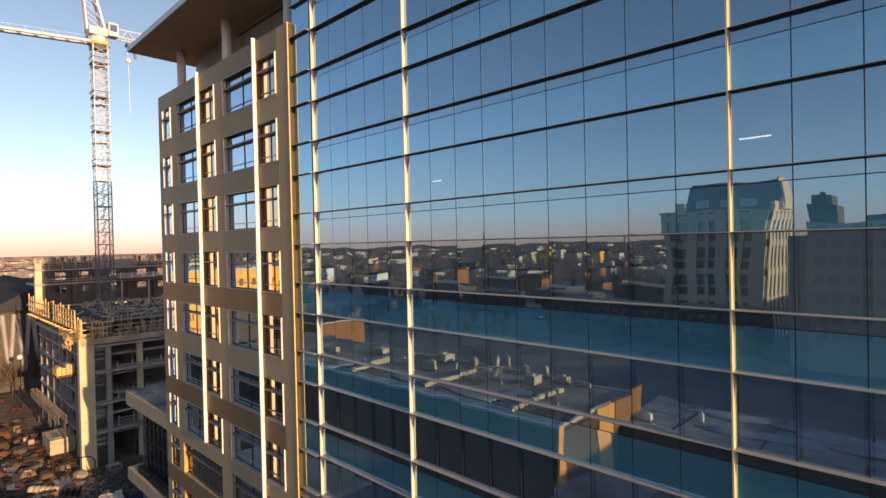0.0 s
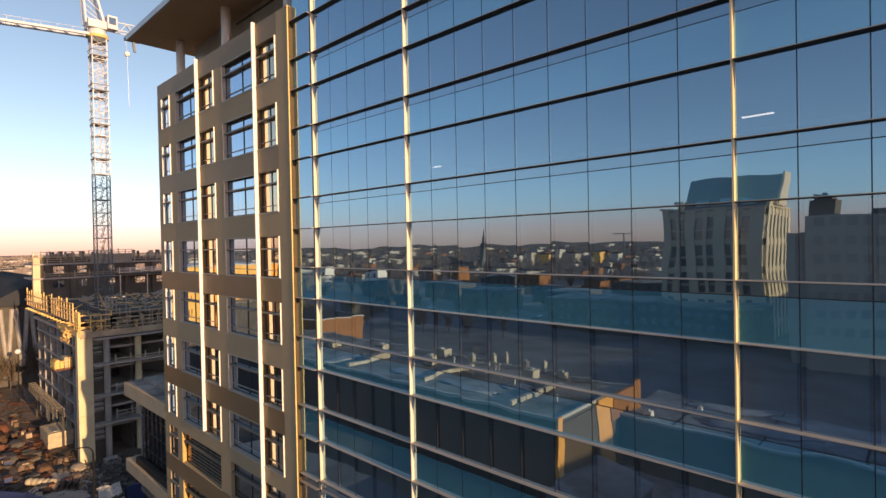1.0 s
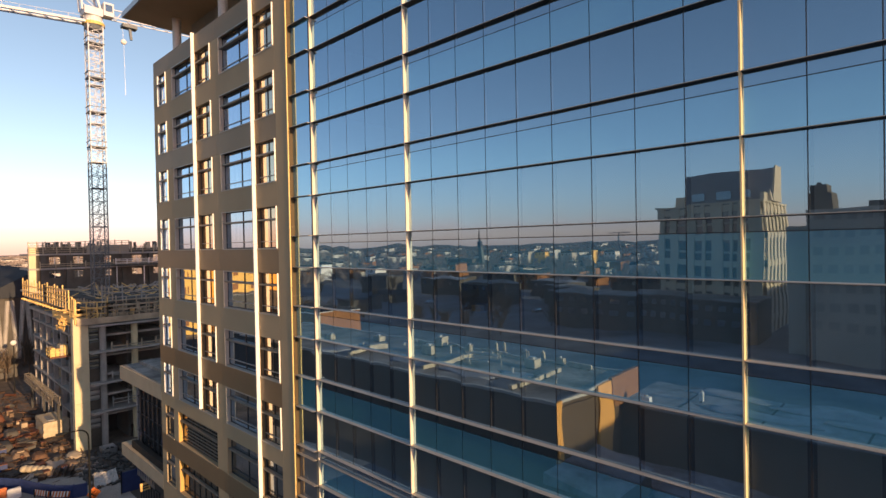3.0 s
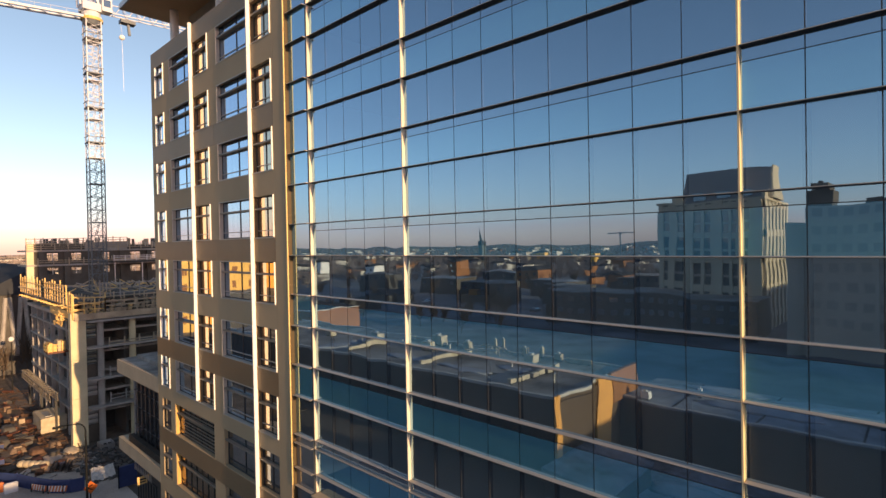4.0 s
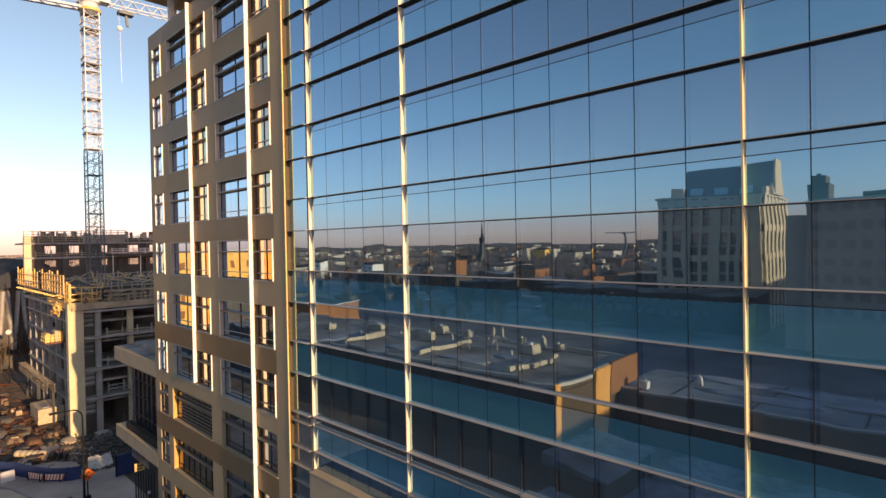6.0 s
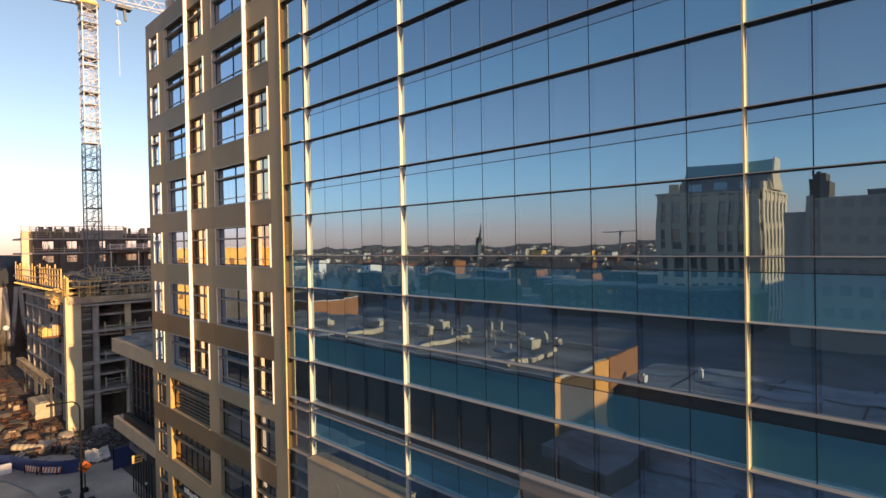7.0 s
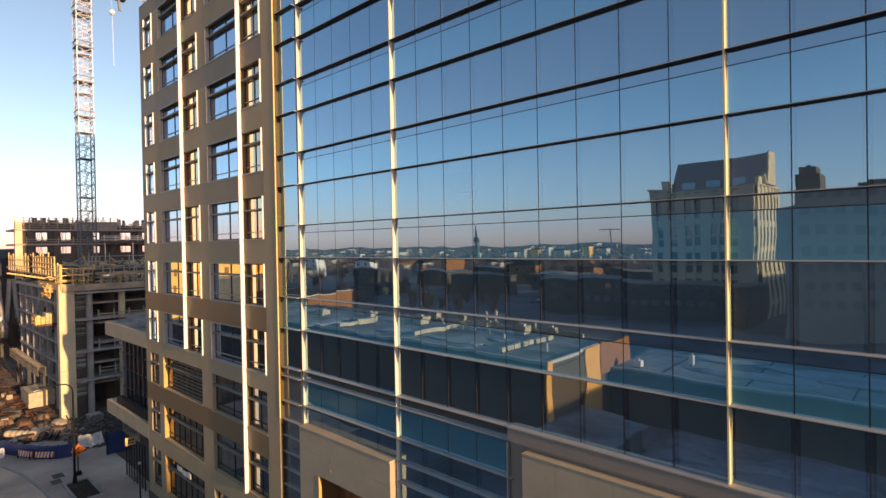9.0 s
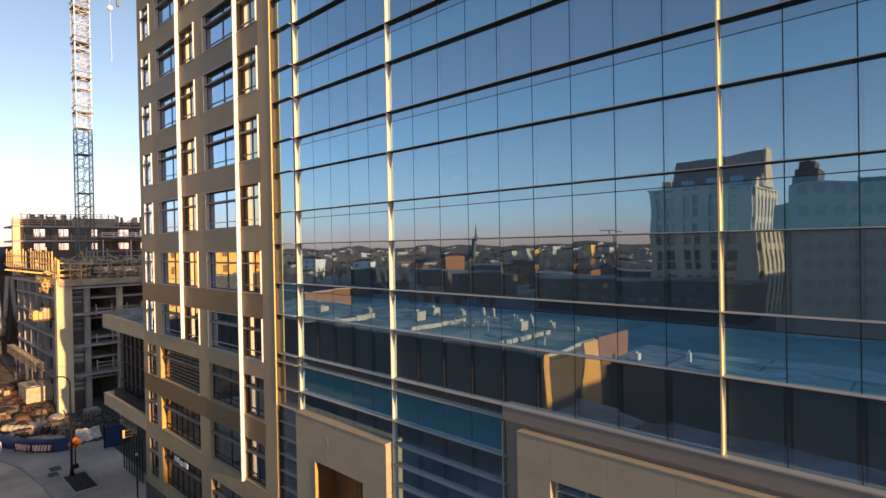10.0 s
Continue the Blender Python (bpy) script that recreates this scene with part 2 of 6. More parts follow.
def thing(name, x, y, z, label, category, group="", kind=""):
    ob = new(name)
    ob.location = (x, y, z)
    return tagged(ob, label, category, group, kind)


def part(name, bm, mat, parent=None, label="", at=None):
    """One mesh under a thing or a part; built in world places unless at is given."""
    me = bm if isinstance(bm, bpy.types.Mesh) else finish(name, bm, mat)
    ob = new(name, me)
    if at:
        ob.location = at
    if parent:
        ob.parent = parent
        if parent.data is None:
            ob.matrix_parent_inverse = Matrix.Translation(-parent.location)
    return tagged(ob, label) if label else ob


def boxes(name, mat, parent, *rows, label=""):
    bm = bmesh.new()
    for r in rows:
        box(bm, *r)
    return part(name, bm, mat, parent, label)


def solid(name, mat, rows, label, category, kind="", group="", bevel=0.0):
    """A thing of one mesh."""
    bm = bmesh.new()
    for r in rows:
        box(bm, *r)
    if bevel:
        bmesh.ops.bevel(bm, geom=bm.edges[:], offset=bevel, segments=2, affect="EDGES")
    return tagged(new(name, finish(name, bm, mat)), label, category, group, kind)


GROUND = -2.0
# ---- ground ----
bm = bmesh.new()
bmesh.ops.create_grid(bm, x_segments=8, y_segments=8, size=5000, matrix=Matrix.Translation((0, 0, GROUND)))
tagged(new("ground", finish("ground", bm, EARTH)), "brown winter ground reaching the hazy horizon", "ground", kind="structure")

# ---- glass block: curtain wall ----
FLOOR, BASE, MOD = 4.035, 13.58, 1.5333
GY = 0.0                       # plane of the glass
FIN_X = {"A": -7.775, "B": -0.11, "C": 13.69, "D": 22.89}
tower = thing("glass_office_block", 7, 0.2, GROUND, "tall office block with blue mirror glass and pale fins", "office building")
TOP = BASE + FLOOR * 8 - 0.05


def pane_mesh(name, w, h, mat, sag, lean):
    """A pane with the slight bow and lean that heat-strengthened glass takes."""
    bm = bmesh.new()
    nx, nz = 6, 6
    g = [[None] * (nz + 1) for _ in range(nx + 1)]
    for i in range(nx + 1):
        for k in range(nz + 1):
            u, v = 2 * i / nx - 1, 2 * k / nz - 1
            y = -sag * (1 - u * u) * (1 - 0.7 * v * v) + lean[0] * u * w / 2 + lean[1] * v * h / 2
            g[i][k] = bm.verts.new((u * w / 2, y, v * h / 2))
    for i in range(nx):
        for k in range(nz):
            bm.faces.new((g[i][k], g[i + 1][k], g[i + 1][k + 1], g[i][k + 1])).smooth = True
    me = bpy.data.meshes.new(name)
    bm.to_mesh(me)
    bm.free()
    me.materials.append(mat)
    return me


rng = random.Random(5)


def pane_kind(name, w, h, mat, count=9, sag=0.0030, lean=0.0009):
    return [pane_mesh(name, w, h, mat, rng.uniform(-sag, 0.3 * sag), (rng.gauss(0, lean), rng.gauss(0, lean))) for _ in range(count)]


GAP = 0.03
cols = [(MOD * n - 0.11, MOD * (n + 1) - 0.11) for n in range(-5, 15)]
vision = pane_kind("vision_pane", MOD - GAP, 2.245 - GAP, PANE)
strip = pane_kind("transom_pane", MOD - GAP, 0.42 - GAP, PANE, sag=0.0004, lean=0.0003)
low_vision = pane_kind("vision_pane", MOD - GAP, 0.96, PANE, sag=0.001, lean=0.0006)
low_strip = pane_kind("spandrel_pane", MOD - GAP, 0.44, STRIPGLASS, sag=0.0005, lean=0.0004)
spandrel = pane_kind("spandrel_pane", MOD - GAP, 1.37 - GAP, SPAN, count=9, sag=0.0022, lean=0.0006)


def put(kind, x, z, y=GY):
    me = rng.choice(kind)
    ob = part(me.name.split(".")[0], me, None, tower, at=(x, y, z))
    ob.visible_shadow = not me.name.startswith("vision")


for x0, x1 in cols:
    xc = (x0 + x1) / 2
    for k in range(0, 8):
        z = BASE + FLOOR * k
        put(vision, xc, z + 1.1225)
        put(spandrel, xc, z + 2.245 + 0.685)
        put(strip, xc, z + FLOOR - 0.21)

# the narrow column beside the masonry wing stands a little forward
EDGE_Y = GY - 0.22
edge_v = pane_kind("vision_pane", 1.80, 2.21, PANE, 3)
edge_s = pane_kind("spandrel_pane", 1.80, 1.76, SPAN, 3)
for k in range(0, 8):
    z = BASE + FLOOR * k
    put(edge_v, -8.72, z + 1.1225, EDGE_Y)
    put(edge_s, -8.72, z + 2.245 + 0.9, EDGE_Y)

boxes("shadow_box", INSIDE, tower, (-9.63, -7.82, EDGE_Y + 0.05, EDGE_Y + 0.07, GROUND, TOP))
# mullions stand behind the joints, one a column line
for n in range(-5, 16):
    x = MOD * n - 0.11
    boxes("mullion", MULLION, tower, (x - 0.03, x + 0.03, GY + 0.015, GY + 0.11, 10.6 if n <= 0 else (2.0 if n <= 4 else BASE), TOP))

bays = [(-9.6, FIN_X["A"] - 0.045), (FIN_X["A"] + 0.045, FIN_X["B"] - 0.045), (FIN_X["B"] + 0.045, FIN_X["C"] - 0.045), (FIN_X["C"] + 0.045, FIN_X["D"])]


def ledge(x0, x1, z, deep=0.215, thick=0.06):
    """A pale metal sunshade; the shade under it is put in as dark colour."""
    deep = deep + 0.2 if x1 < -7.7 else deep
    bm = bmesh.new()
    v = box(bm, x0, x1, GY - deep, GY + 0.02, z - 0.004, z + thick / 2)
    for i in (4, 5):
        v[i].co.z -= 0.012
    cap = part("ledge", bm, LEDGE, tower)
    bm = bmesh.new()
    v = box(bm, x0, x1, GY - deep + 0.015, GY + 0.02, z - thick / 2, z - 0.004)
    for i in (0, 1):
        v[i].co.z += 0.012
    # dark colour stands for the shade below the ledge
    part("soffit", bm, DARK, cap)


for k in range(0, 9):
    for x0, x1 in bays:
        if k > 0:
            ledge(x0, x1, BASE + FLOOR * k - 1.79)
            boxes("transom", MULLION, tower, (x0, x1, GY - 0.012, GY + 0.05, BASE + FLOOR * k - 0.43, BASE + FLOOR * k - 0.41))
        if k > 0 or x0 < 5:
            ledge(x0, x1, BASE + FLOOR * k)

for key, bottom in (("A", 10.62), ("B", -1.8), ("C", BASE - 0.05), ("D", BASE)):
    x = FIN_X[key]
    foot = max(bottom, BASE)
    boxes("fin", WARMFIN if key == "C" else WHITE, tower, (x - 0.025, x + 0.025, GY - 0.165, GY + 0.03, foot, TOP + 0.1))
    if bottom < BASE - 0.1:
        boxes("lower_fin", WHITE, tower, (x - 0.025, x + 0.025, GY - 0.135, GY + 0.03, bottom, BASE - 0.004))

# floor plates, rooms and shades behind the glass
for k in range(0, 9):
    z = BASE + FLOOR * k
    boxes("floor_plate", INSIDE, tower, (-9.6, 23.2, GY + 0.22, 14, z - 1.25, z - 0.55))
for k in range(1, 9):
    boxes("shadow_box", REVEAL, tower, (-7.6, 23.1, GY + 0.15, GY + 0.17, BASE + FLOOR * k - 0.44, BASE + FLOOR * k - 0.01))
boxes("end_partition", RETURN, tower, (-9.6, -9.5, GY + 0.42, 14, 2, TOP), (-7.75, -7.65, GY + 0.23, 14, 10, TOP))
boxes("core_wall", INSIDE, tower, (-9.6, 23.2, 14.0, 14.3, 2, TOP))
boxes("end_wall", CONC_DK, tower, (23.2, 23.5, -0.2, 14, GROUND, TOP + 0.5))
boxes("roof", CONC_DK, tower, (-9.6, 23.5, 0.1, 14.2, TOP + 0.1, TOP + 0.6))
for x0, x1 in cols:
    for k in range(0, 4):
        z = BASE + FLOOR * k
        up = k == 2 and 2.9 < x0 < 3.0          # one shade is drawn up
        boxes("roller_shade", SHADE, tower, (x0 + 0.11, x1 - 0.11, GY + 0.13, GY + 0.14, z + (1.72 if up else 0.02), z + 2.24))
        if up:
            boxes("sill_cabinet", SHADE, tower, (x0 + 0.11, x1 - 0.11, GY + 0.13, GY + 0.5, z + 0.02, z + 0.62))
            boxes("carton", LUMBER, tower, (x0 + 0.5, x0 + 0.95, GY + 0.18, GY + 0.45, z + 0.62, z + 0.86))
for x, half in ((12.62, 0.56), (-5.45, 0.43)):
    boxes("ceiling_lamp", TUBE, tower, (x - half, x + half, 7.3, 7.42, 31.77, 31.82))

# lower bays
LOWER = (13.08, 11.65, 10.6, 9.68, 8.75, 7.8, 6.85, 5.9, 4.95, 4.0, 3.05)
for n in range(0, 4):
    xc = MOD * (n + 0.5) - 0.11
    put(low_strip, xc, 13.33)
    put(spandrel, xc, 12.365)
    for hi, lo in zip(LOWER[1:], LOWER[2:]):
        put(low_vision, xc, (hi + lo) / 2)
        boxes("roller_shade", LOWSHADE, tower, (MOD * n + 0.02, MOD * (n + 1) - 0.24, GY + 0.13, GY + 0.14, lo + 0.03, hi - 0.05 - 0.25 * (n % 2) * (hi < 10)))
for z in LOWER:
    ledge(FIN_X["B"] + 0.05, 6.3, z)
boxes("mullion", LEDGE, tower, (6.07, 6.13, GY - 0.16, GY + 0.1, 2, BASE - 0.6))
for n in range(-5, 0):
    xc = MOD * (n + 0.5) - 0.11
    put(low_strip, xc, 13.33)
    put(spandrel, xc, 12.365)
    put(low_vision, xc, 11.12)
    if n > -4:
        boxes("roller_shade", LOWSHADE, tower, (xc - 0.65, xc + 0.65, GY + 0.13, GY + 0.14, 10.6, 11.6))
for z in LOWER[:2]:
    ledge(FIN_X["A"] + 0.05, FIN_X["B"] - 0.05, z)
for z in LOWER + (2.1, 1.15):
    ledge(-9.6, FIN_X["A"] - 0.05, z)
for hi, lo in zip((BASE - 0.02,) + LOWER + (2.1, 1.15), LOWER + (2.1, 1.15, GROUND)):
    boxes("edge_pane", TOWERGLASS, tower, (-9.62, -7.82, EDGE_Y, EDGE_Y + 0.02, lo + 0.01, hi - 0.01))
boxes("core_wall", INSIDE, tower, (-9.6, 6.3, GY + 0.9, GY + 1.0, GROUND, BASE - 1.3))

for ob in [o for o in tower.children if o.name.startswith("vision_pane")]:
    ob.visible_shadow = False

# limestone base
base = thing("limestone_base", 7, -0.3, GROUND, "pale limestone base wall with recessed doorway and windows under the glass", "wall", kind="structure")


def stone(x0, x1, z0, z1, y=-0.5):
    """Limestone facing laid in courses with open joints."""
    rows = max(1, round((z1 - z0) / 1.3))
    for r in range(rows):
        a0, a1 = z0 + (z1 - z0) * r / rows, z0 + (z1 - z0) * (r + 1) / rows
        n = max(1, round((x1 - x0) / 2.2))
        for c in range(n):
            b0, b1 = x0 + (x1 - x0) * c / n, x0 + (x1 - x0) * (c + 1) / n
            boxes("stone_panel", STONE, base, (b0 + 0.004, b1 - 0.004, y, 0.0, a0 + 0.004, a1 - 0.004))


stone(-7.67, -5.94, GROUND, 8.38)
stone(-1.93, -0.2, GROUND, 8.38)
stone(-7.67, -0.2, 8.38, 10.6)
boxes("backing", CONC_DK, base, (-7.66, -5.95, -0.49, 0.3, GROUND, 10.55), (-1.92, -0.21, -0.49, 0.3, GROUND, 10.55), (-5.95, -1.92, -0.49, 0.3, 8.39, 10.55))
# strip coloured as the sunlit edge of the stone doorway
boxes("door_jamb", LIT_JAMB, base, (-5.93, -5.86, -0.52, -0.36, GROUND, 8.37))
boxes("door_reveal", WOODPANEL, base, (-5.93, -5.88, -0.36, 0.9, GROUND, 8.37))
boxes("doorway_glass", FARGLASS, base, (-3.9, -1.94, 0.9, 0.95, GROUND, 6.4))
for i in range(11):
    boxes("wood_panel", WOODPANEL, base, (-5.87 + i * 0.36, -5.53 + i * 0.36, 0.9 if i > 5 else 0.82, 0.97, GROUND if i < 5 else 6.42, 8.37))
boxes("door_head", BRONZE, base, (-5.88, -1.94, 0.72, 0.8, 7.9, 8.0))
for x in (-3.4, -2.7):
    boxes("door_bar", DARK, base, (x - 0.05, x + 0.05, 0.8, 0.9, GROUND, 6.4))
for z in (5.2, 6.35):
    boxes("door_bar", DARK, base, (-3.4, -1.94, 0.82, 0.88, z - 0.04, z + 0.04))
boxes("coping", STONE, base, (-7.67, -0.2, -0.54, 0.0, 10.6, 10.66))
bm = bmesh.new()
for i in range(14):
    t0, t1 = math.radians(-60 + i * 20), math.radians(-40 + i * 20)
    if i < 12:
        bar(bm, (-5.1 + 0.42 * math.cos(t0), -0.495, 9.55 + 0.42 * math.sin(t0)), (-5.1 + 0.42 * math.cos(t1), -0.495, 9.55 + 0.42 * math.sin(t1)), 0.03)
bar(bm, (-4.95, -0.495, 9.2), (-4.7, -0.495, 8.8), 0.03)
part("round_emblem", bm, CREAM, base, "faint round emblem in relief")
boxes("band", REVEAL, base, (6.2, 23, -0.26, 0.0, 13.08, BASE + 0.0))
boxes("band_lip", LEDGE, base, (6.2, 23, -0.3, 0.02, BASE, BASE + 0.05))
boxes("shadow_gap", REVEAL, base, (6.2, 23, -0.1, 0.0, 12.86, 13.08))
boxes("reveal_panel", REVEAL, base, (6.2, 7.0, -0.06, 0.0, GROUND, 12.86))
stone(7.0, 8.36, GROUND, 12.86)
stone(8.36, 23, 11.5, 12.86)
stone(8.36, 23, GROUND, 9.2)
boxes("coping", STONE, base, (7.0, 23, -0.53, -0.1, 12.86, 12.9))
boxes("backing", CONC_DK, base, (7.01, 8.35, -0.49, 0.3, GROUND, 12.8), (8.35, 23, -0.49, 0.3, 11.51, 12.8), (8.35, 23, -0.49, 0.3, GROUND, 9.19))
boxes("window_glass", FARGLASS, base, (8.36, 23, -0.12, -0.1, 9.2, 11.5))
for x in (8.44, 9.6, 10.9, 12.2, 13.5, 14.8, 16.1, 17.4, 18.7, 20):
    boxes("window_bar", CREAM if x < 9 else STEEL, base, (x - 0.05, x + 0.05, -0.25, -0.12, 9.2, 11.5))
for z in (10.4, 11.1):
    boxes("window_bar", STEEL, base, (8.5, 23, -0.24, -0.13, z - 0.03, z + 0.03))

# ---- masonry wing ----
WF = -0.5                        # its front
wing = thing("masonry_wing", -20, 8, GROUND, "tan precast office wing with bronze bands and tall white fins", "office building")
WX0, WX1, WTOP = -31.4, -9.72, 41.0
NARROW, LEFT, LSUB, BIG, BSUB, WIDE = (-30.4, -28.55), (-27.3, -22.85), (-22.65, -19.95), (-18.6, -13.8), (-13.6, -11.1), (-27.6, -20.2)
ROWS_Z = [(37.1 - FLOOR * k, 2.55) for k in range(7)] + [(9.3, 2.55), (5.22, 2.65), (0.75, 3.15)]


def one(*r):
    bm = bmesh.new()
    box(bm, *r)
    return bm


def piece(name, mat, parent, *r, label=""):
    return part(name, one(*r), mat, parent, label)


def openings(k):
    return [NARROW, WIDE, BIG, BSUB] if k >= 7 else [NARROW, LEFT, LSUB, BIG, BSUB]


for k in range(0, 11):
    top = WTOP if k == 0 else ROWS_Z[k - 1][0]
    low = sum(ROWS_Z[k]) if k < 10 else GROUND
    mat, nm = (BRONZE, "bronze_band") if k in (0, 2, 4, 6, 8) else (TAN, "tan_band")
    cuts = [WX0, -28.0, -22.75, -19.2, -13.7, -11.0, WX1] if k != 10 else [WX0, -28, WX1]
    for i in range(len(cuts) - 1):
        m = TAN if cuts[i] >= -11.1 else mat
        boxes(nm, m, wing, (cuts[i] + 0.006, cuts[i + 1] - 0.006, WF + 0.004, 0.4, low, top))
for k in range(0, 10):
    s, h = ROWS_Z[k]
    xs = [WX0] + [v for r in openings(k) for v in r] + [WX1]
    for i in range(0, len(xs), 2):
        if xs[i + 1] - xs[i] > 0.25:
            boxes("pier_panel", TAN, wing, (xs[i], xs[i + 1], WF, 0.4, s, s + h))
        else:
            boxes("pier_panel", BRONZE, wing, (xs[i], xs[i + 1], WF + 0.02, 0.2, s, s + h))


def window(x0, x1, s, h, lights, trims):
    """A recessed window with trim, deep transom, low rail, panes and a dim room."""
    y = -0.14 if x1 - x0 > 6 else -0.2 if x1 - x0 > 3.5 else -0.22 if x1 - x0 > 2.2 else -0.33
    w = boxes("window", DARK, wing, (x0, x1, y - 0.03, y + 0.04, s + 0.02, s + 0.09), (x0, x1, y - 0.03, y + 0.04, s + h - 0.08, s + h),
              (x0, x0 + 0.07, y - 0.03, y + 0.04, s + 0.09, s + h - 0.08), (x1 - 0.07, x1, y - 0.03, y + 0.04, s + 0.09, s + h - 0.08))
    piece("transom", SHELF, w, x0 + 0.01, x1 - 0.01, y - 0.26, y - 0.03, s + h * 0.68, s + h * 0.68 + 0.1)
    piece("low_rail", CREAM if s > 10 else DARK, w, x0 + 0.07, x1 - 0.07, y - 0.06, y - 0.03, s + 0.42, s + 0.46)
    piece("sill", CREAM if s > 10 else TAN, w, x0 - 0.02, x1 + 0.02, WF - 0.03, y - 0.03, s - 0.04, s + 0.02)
    for i in range(1, lights):
        x = x0 + (x1 - x0) * ((0, 0.54, 0.94)[i] if lights == 3 else i / lights)
        piece("glazing_bar", DARK, w, x - 0.03, x + 0.03, y - 0.04, y + 0.03, s + 0.09, s + h - 0.08)
    for i in range(lights):
        a0, a1 = x0 + (x1 - x0) * i / lights, x0 + (x1 - x0) * (i + 1) / lights
        # low and wide windows take the glasses with darkened reflections
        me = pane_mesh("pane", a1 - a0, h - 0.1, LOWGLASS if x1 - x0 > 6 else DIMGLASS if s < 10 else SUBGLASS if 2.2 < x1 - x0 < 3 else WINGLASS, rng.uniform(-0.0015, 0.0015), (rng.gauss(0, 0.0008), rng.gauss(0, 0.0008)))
        part("pane", me, None, w, at=((a0 + a1) / 2, y, s + h / 2))
    if x1 - x0 > 6:
        # sun-facing jamb only, coloured as if lit
        piece("reveal_lining", LIT_JAMB, w, x0, x0 + 0.04, WF + 0.03, y - 0.03, s + 0.03, s + h - 0.01)
    if "l" in trims:
        piece("trim", FINWHITE, w, x0, x0 + 0.045, WF - 0.06, y - 0.03, s + 0.02, s + h)
    elif "c" in trims:
        piece("trim", CREAM, w, x0, x0 + 0.06, WF - 0.02, WF + 0.05, s + 0.02, s + h)
    if "c" in trims:
        piece("jamb_lining", CREAM, w, x0, x0 + 0.05, WF + 0.055, y - 0.035, s + 0.025, s + h - 0.01)
    if "t" in trims:
        piece("head_trim", CREAM, w, x0 + 0.06, x1, WF - 0.02, WF + 0.05, s + h - 0.06, s + h)
    if "r" in trims:
        piece("trim", FINWHITE, w, x1 - 0.045, x1, WF - 0.07, WF + 0.06, s + 0.02, s + h)
    piece("room", INSIDE, w, x0 + 0.1, x1 - 0.1, 2.6, 2.7, s - 0.3, s + h + 0.3)
    return w


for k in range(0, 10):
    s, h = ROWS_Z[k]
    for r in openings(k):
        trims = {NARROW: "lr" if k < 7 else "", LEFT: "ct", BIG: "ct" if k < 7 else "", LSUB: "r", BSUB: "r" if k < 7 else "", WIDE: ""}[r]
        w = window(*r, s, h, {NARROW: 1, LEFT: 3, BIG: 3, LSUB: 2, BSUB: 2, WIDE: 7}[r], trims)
        if r == WIDE and k == 7:
            for i in range(9):
                z = s + 0.2 + i * 0.26
                piece("louvre_blade", SHELF, w, r[0] + 0.9, r[1] - 0.07, -0.26, -0.18, z, z + 0.05)
        if r == WIDE and k == 9:
            piece("shop_sign", PLASTIC, w, -25.3, -24.5, -0.46, -0.4, s + 2.55, s + 2.9, label="white unreadable shop sign letters")
            piece("shop_sign", PLASTIC, w, -24.3, -23.6, -0.46, -0.4, s + 2.45, s + 2.8)
            piece("shop_sign", PLASTIC, w, -23.4, -22.8, -0.46, -0.4, s + 2.5, s + 2.9)
boxes("plinth", CONC_DK, wing, (WX0 - 0.05, WX1, WF - 0.06, WF - 0.01, GROUND, -0.1))
boxes("inner_floor", INSIDE, wing, *[(WX0 + 0.3, -9.75, 0.42, 14, s - 0.9, s - 0.25) for s, h in ROWS_Z])
boxes("side_wall", TAN, wing, (WX0, WX0 + 0.4, 0.41, 26, GROUND, WTOP))
boxes("roof_deck", CONC_DK, wing, (WX0 + 0.4, -9.75, 0.42, 26, WTOP - 0.5, WTOP - 0.1))
boxes("rear_wall", TAN, wing, (WX0, -9.75, 26.01, 26.4, GROUND, WTOP))
for x, low in ((-22.75, 13.05), (-13.7, 5.1)):
    z = low
    while z < 41.1:
        hi = min(41.15, z + FLOOR)
        boxes("fin", FINWHITE, wing, (x - 0.048, x + 0.048, WF - 0.22, WF + 0.02, z + 0.004, hi - 0.004))
        z = hi
z = 10.6
while z < 40.9:
    boxes("gold_strip", GOLD, wing, (-9.72, -9.65, WF - 0.02, WF + 0.035, z + 0.02, min(41.0, z + FLOOR / 2)))
    z += FLOOR / 2
z = GROUND
while z < 40.9:
    boxes("return_panel", RETURN, wing, (-9.70, -9.66, WF + 0.04, 0.4, z + 0.005, min(40.95, z + FLOOR) - 0.005))
    z += FLOOR
boxes("corner_post", TAN, wing, (-9.85, -9.70, WF + 0.01, 0.4, GROUND, 40.9))

# rooftop level and canopy
pent = thing("rooftop_canopy", -20, 6, WTOP, "deep brown roof canopy standing on round white columns", "roof")
for i in range(15):
    x = -32.0 + i * 1.56
    boxes("wall_panel", SCREEN, pent, (x + 0.02, x + 1.54, 3.05, 3.3, WTOP - 0.1, 45.5))
    boxes("panel_joint", DARK, pent, (x - 0.02, x + 0.02, 3.1, 3.3, WTOP - 0.1, 45.5))
boxes("side_wall", CONCRETE, pent, (-32.0, -31.7, 3.31, 20, WTOP - 0.1, 45.5))
boxes("head_rail", DARK, pent, (-23.5, -8.7, 2.97, 3.05, 44.95, 45.05))
boxes("soffit", SOFFIT, pent, (-34.5, -8.7, -1.8, 26, 45.5, 46.0))
boxes("fascia", STEEL, pent, (-34.62, -8.7, -1.92, -1.8, 45.5, 45.95))
boxes("fascia", STEEL, pent, (-34.62, -34.5, -1.8, 26, 45.5, 45.95))
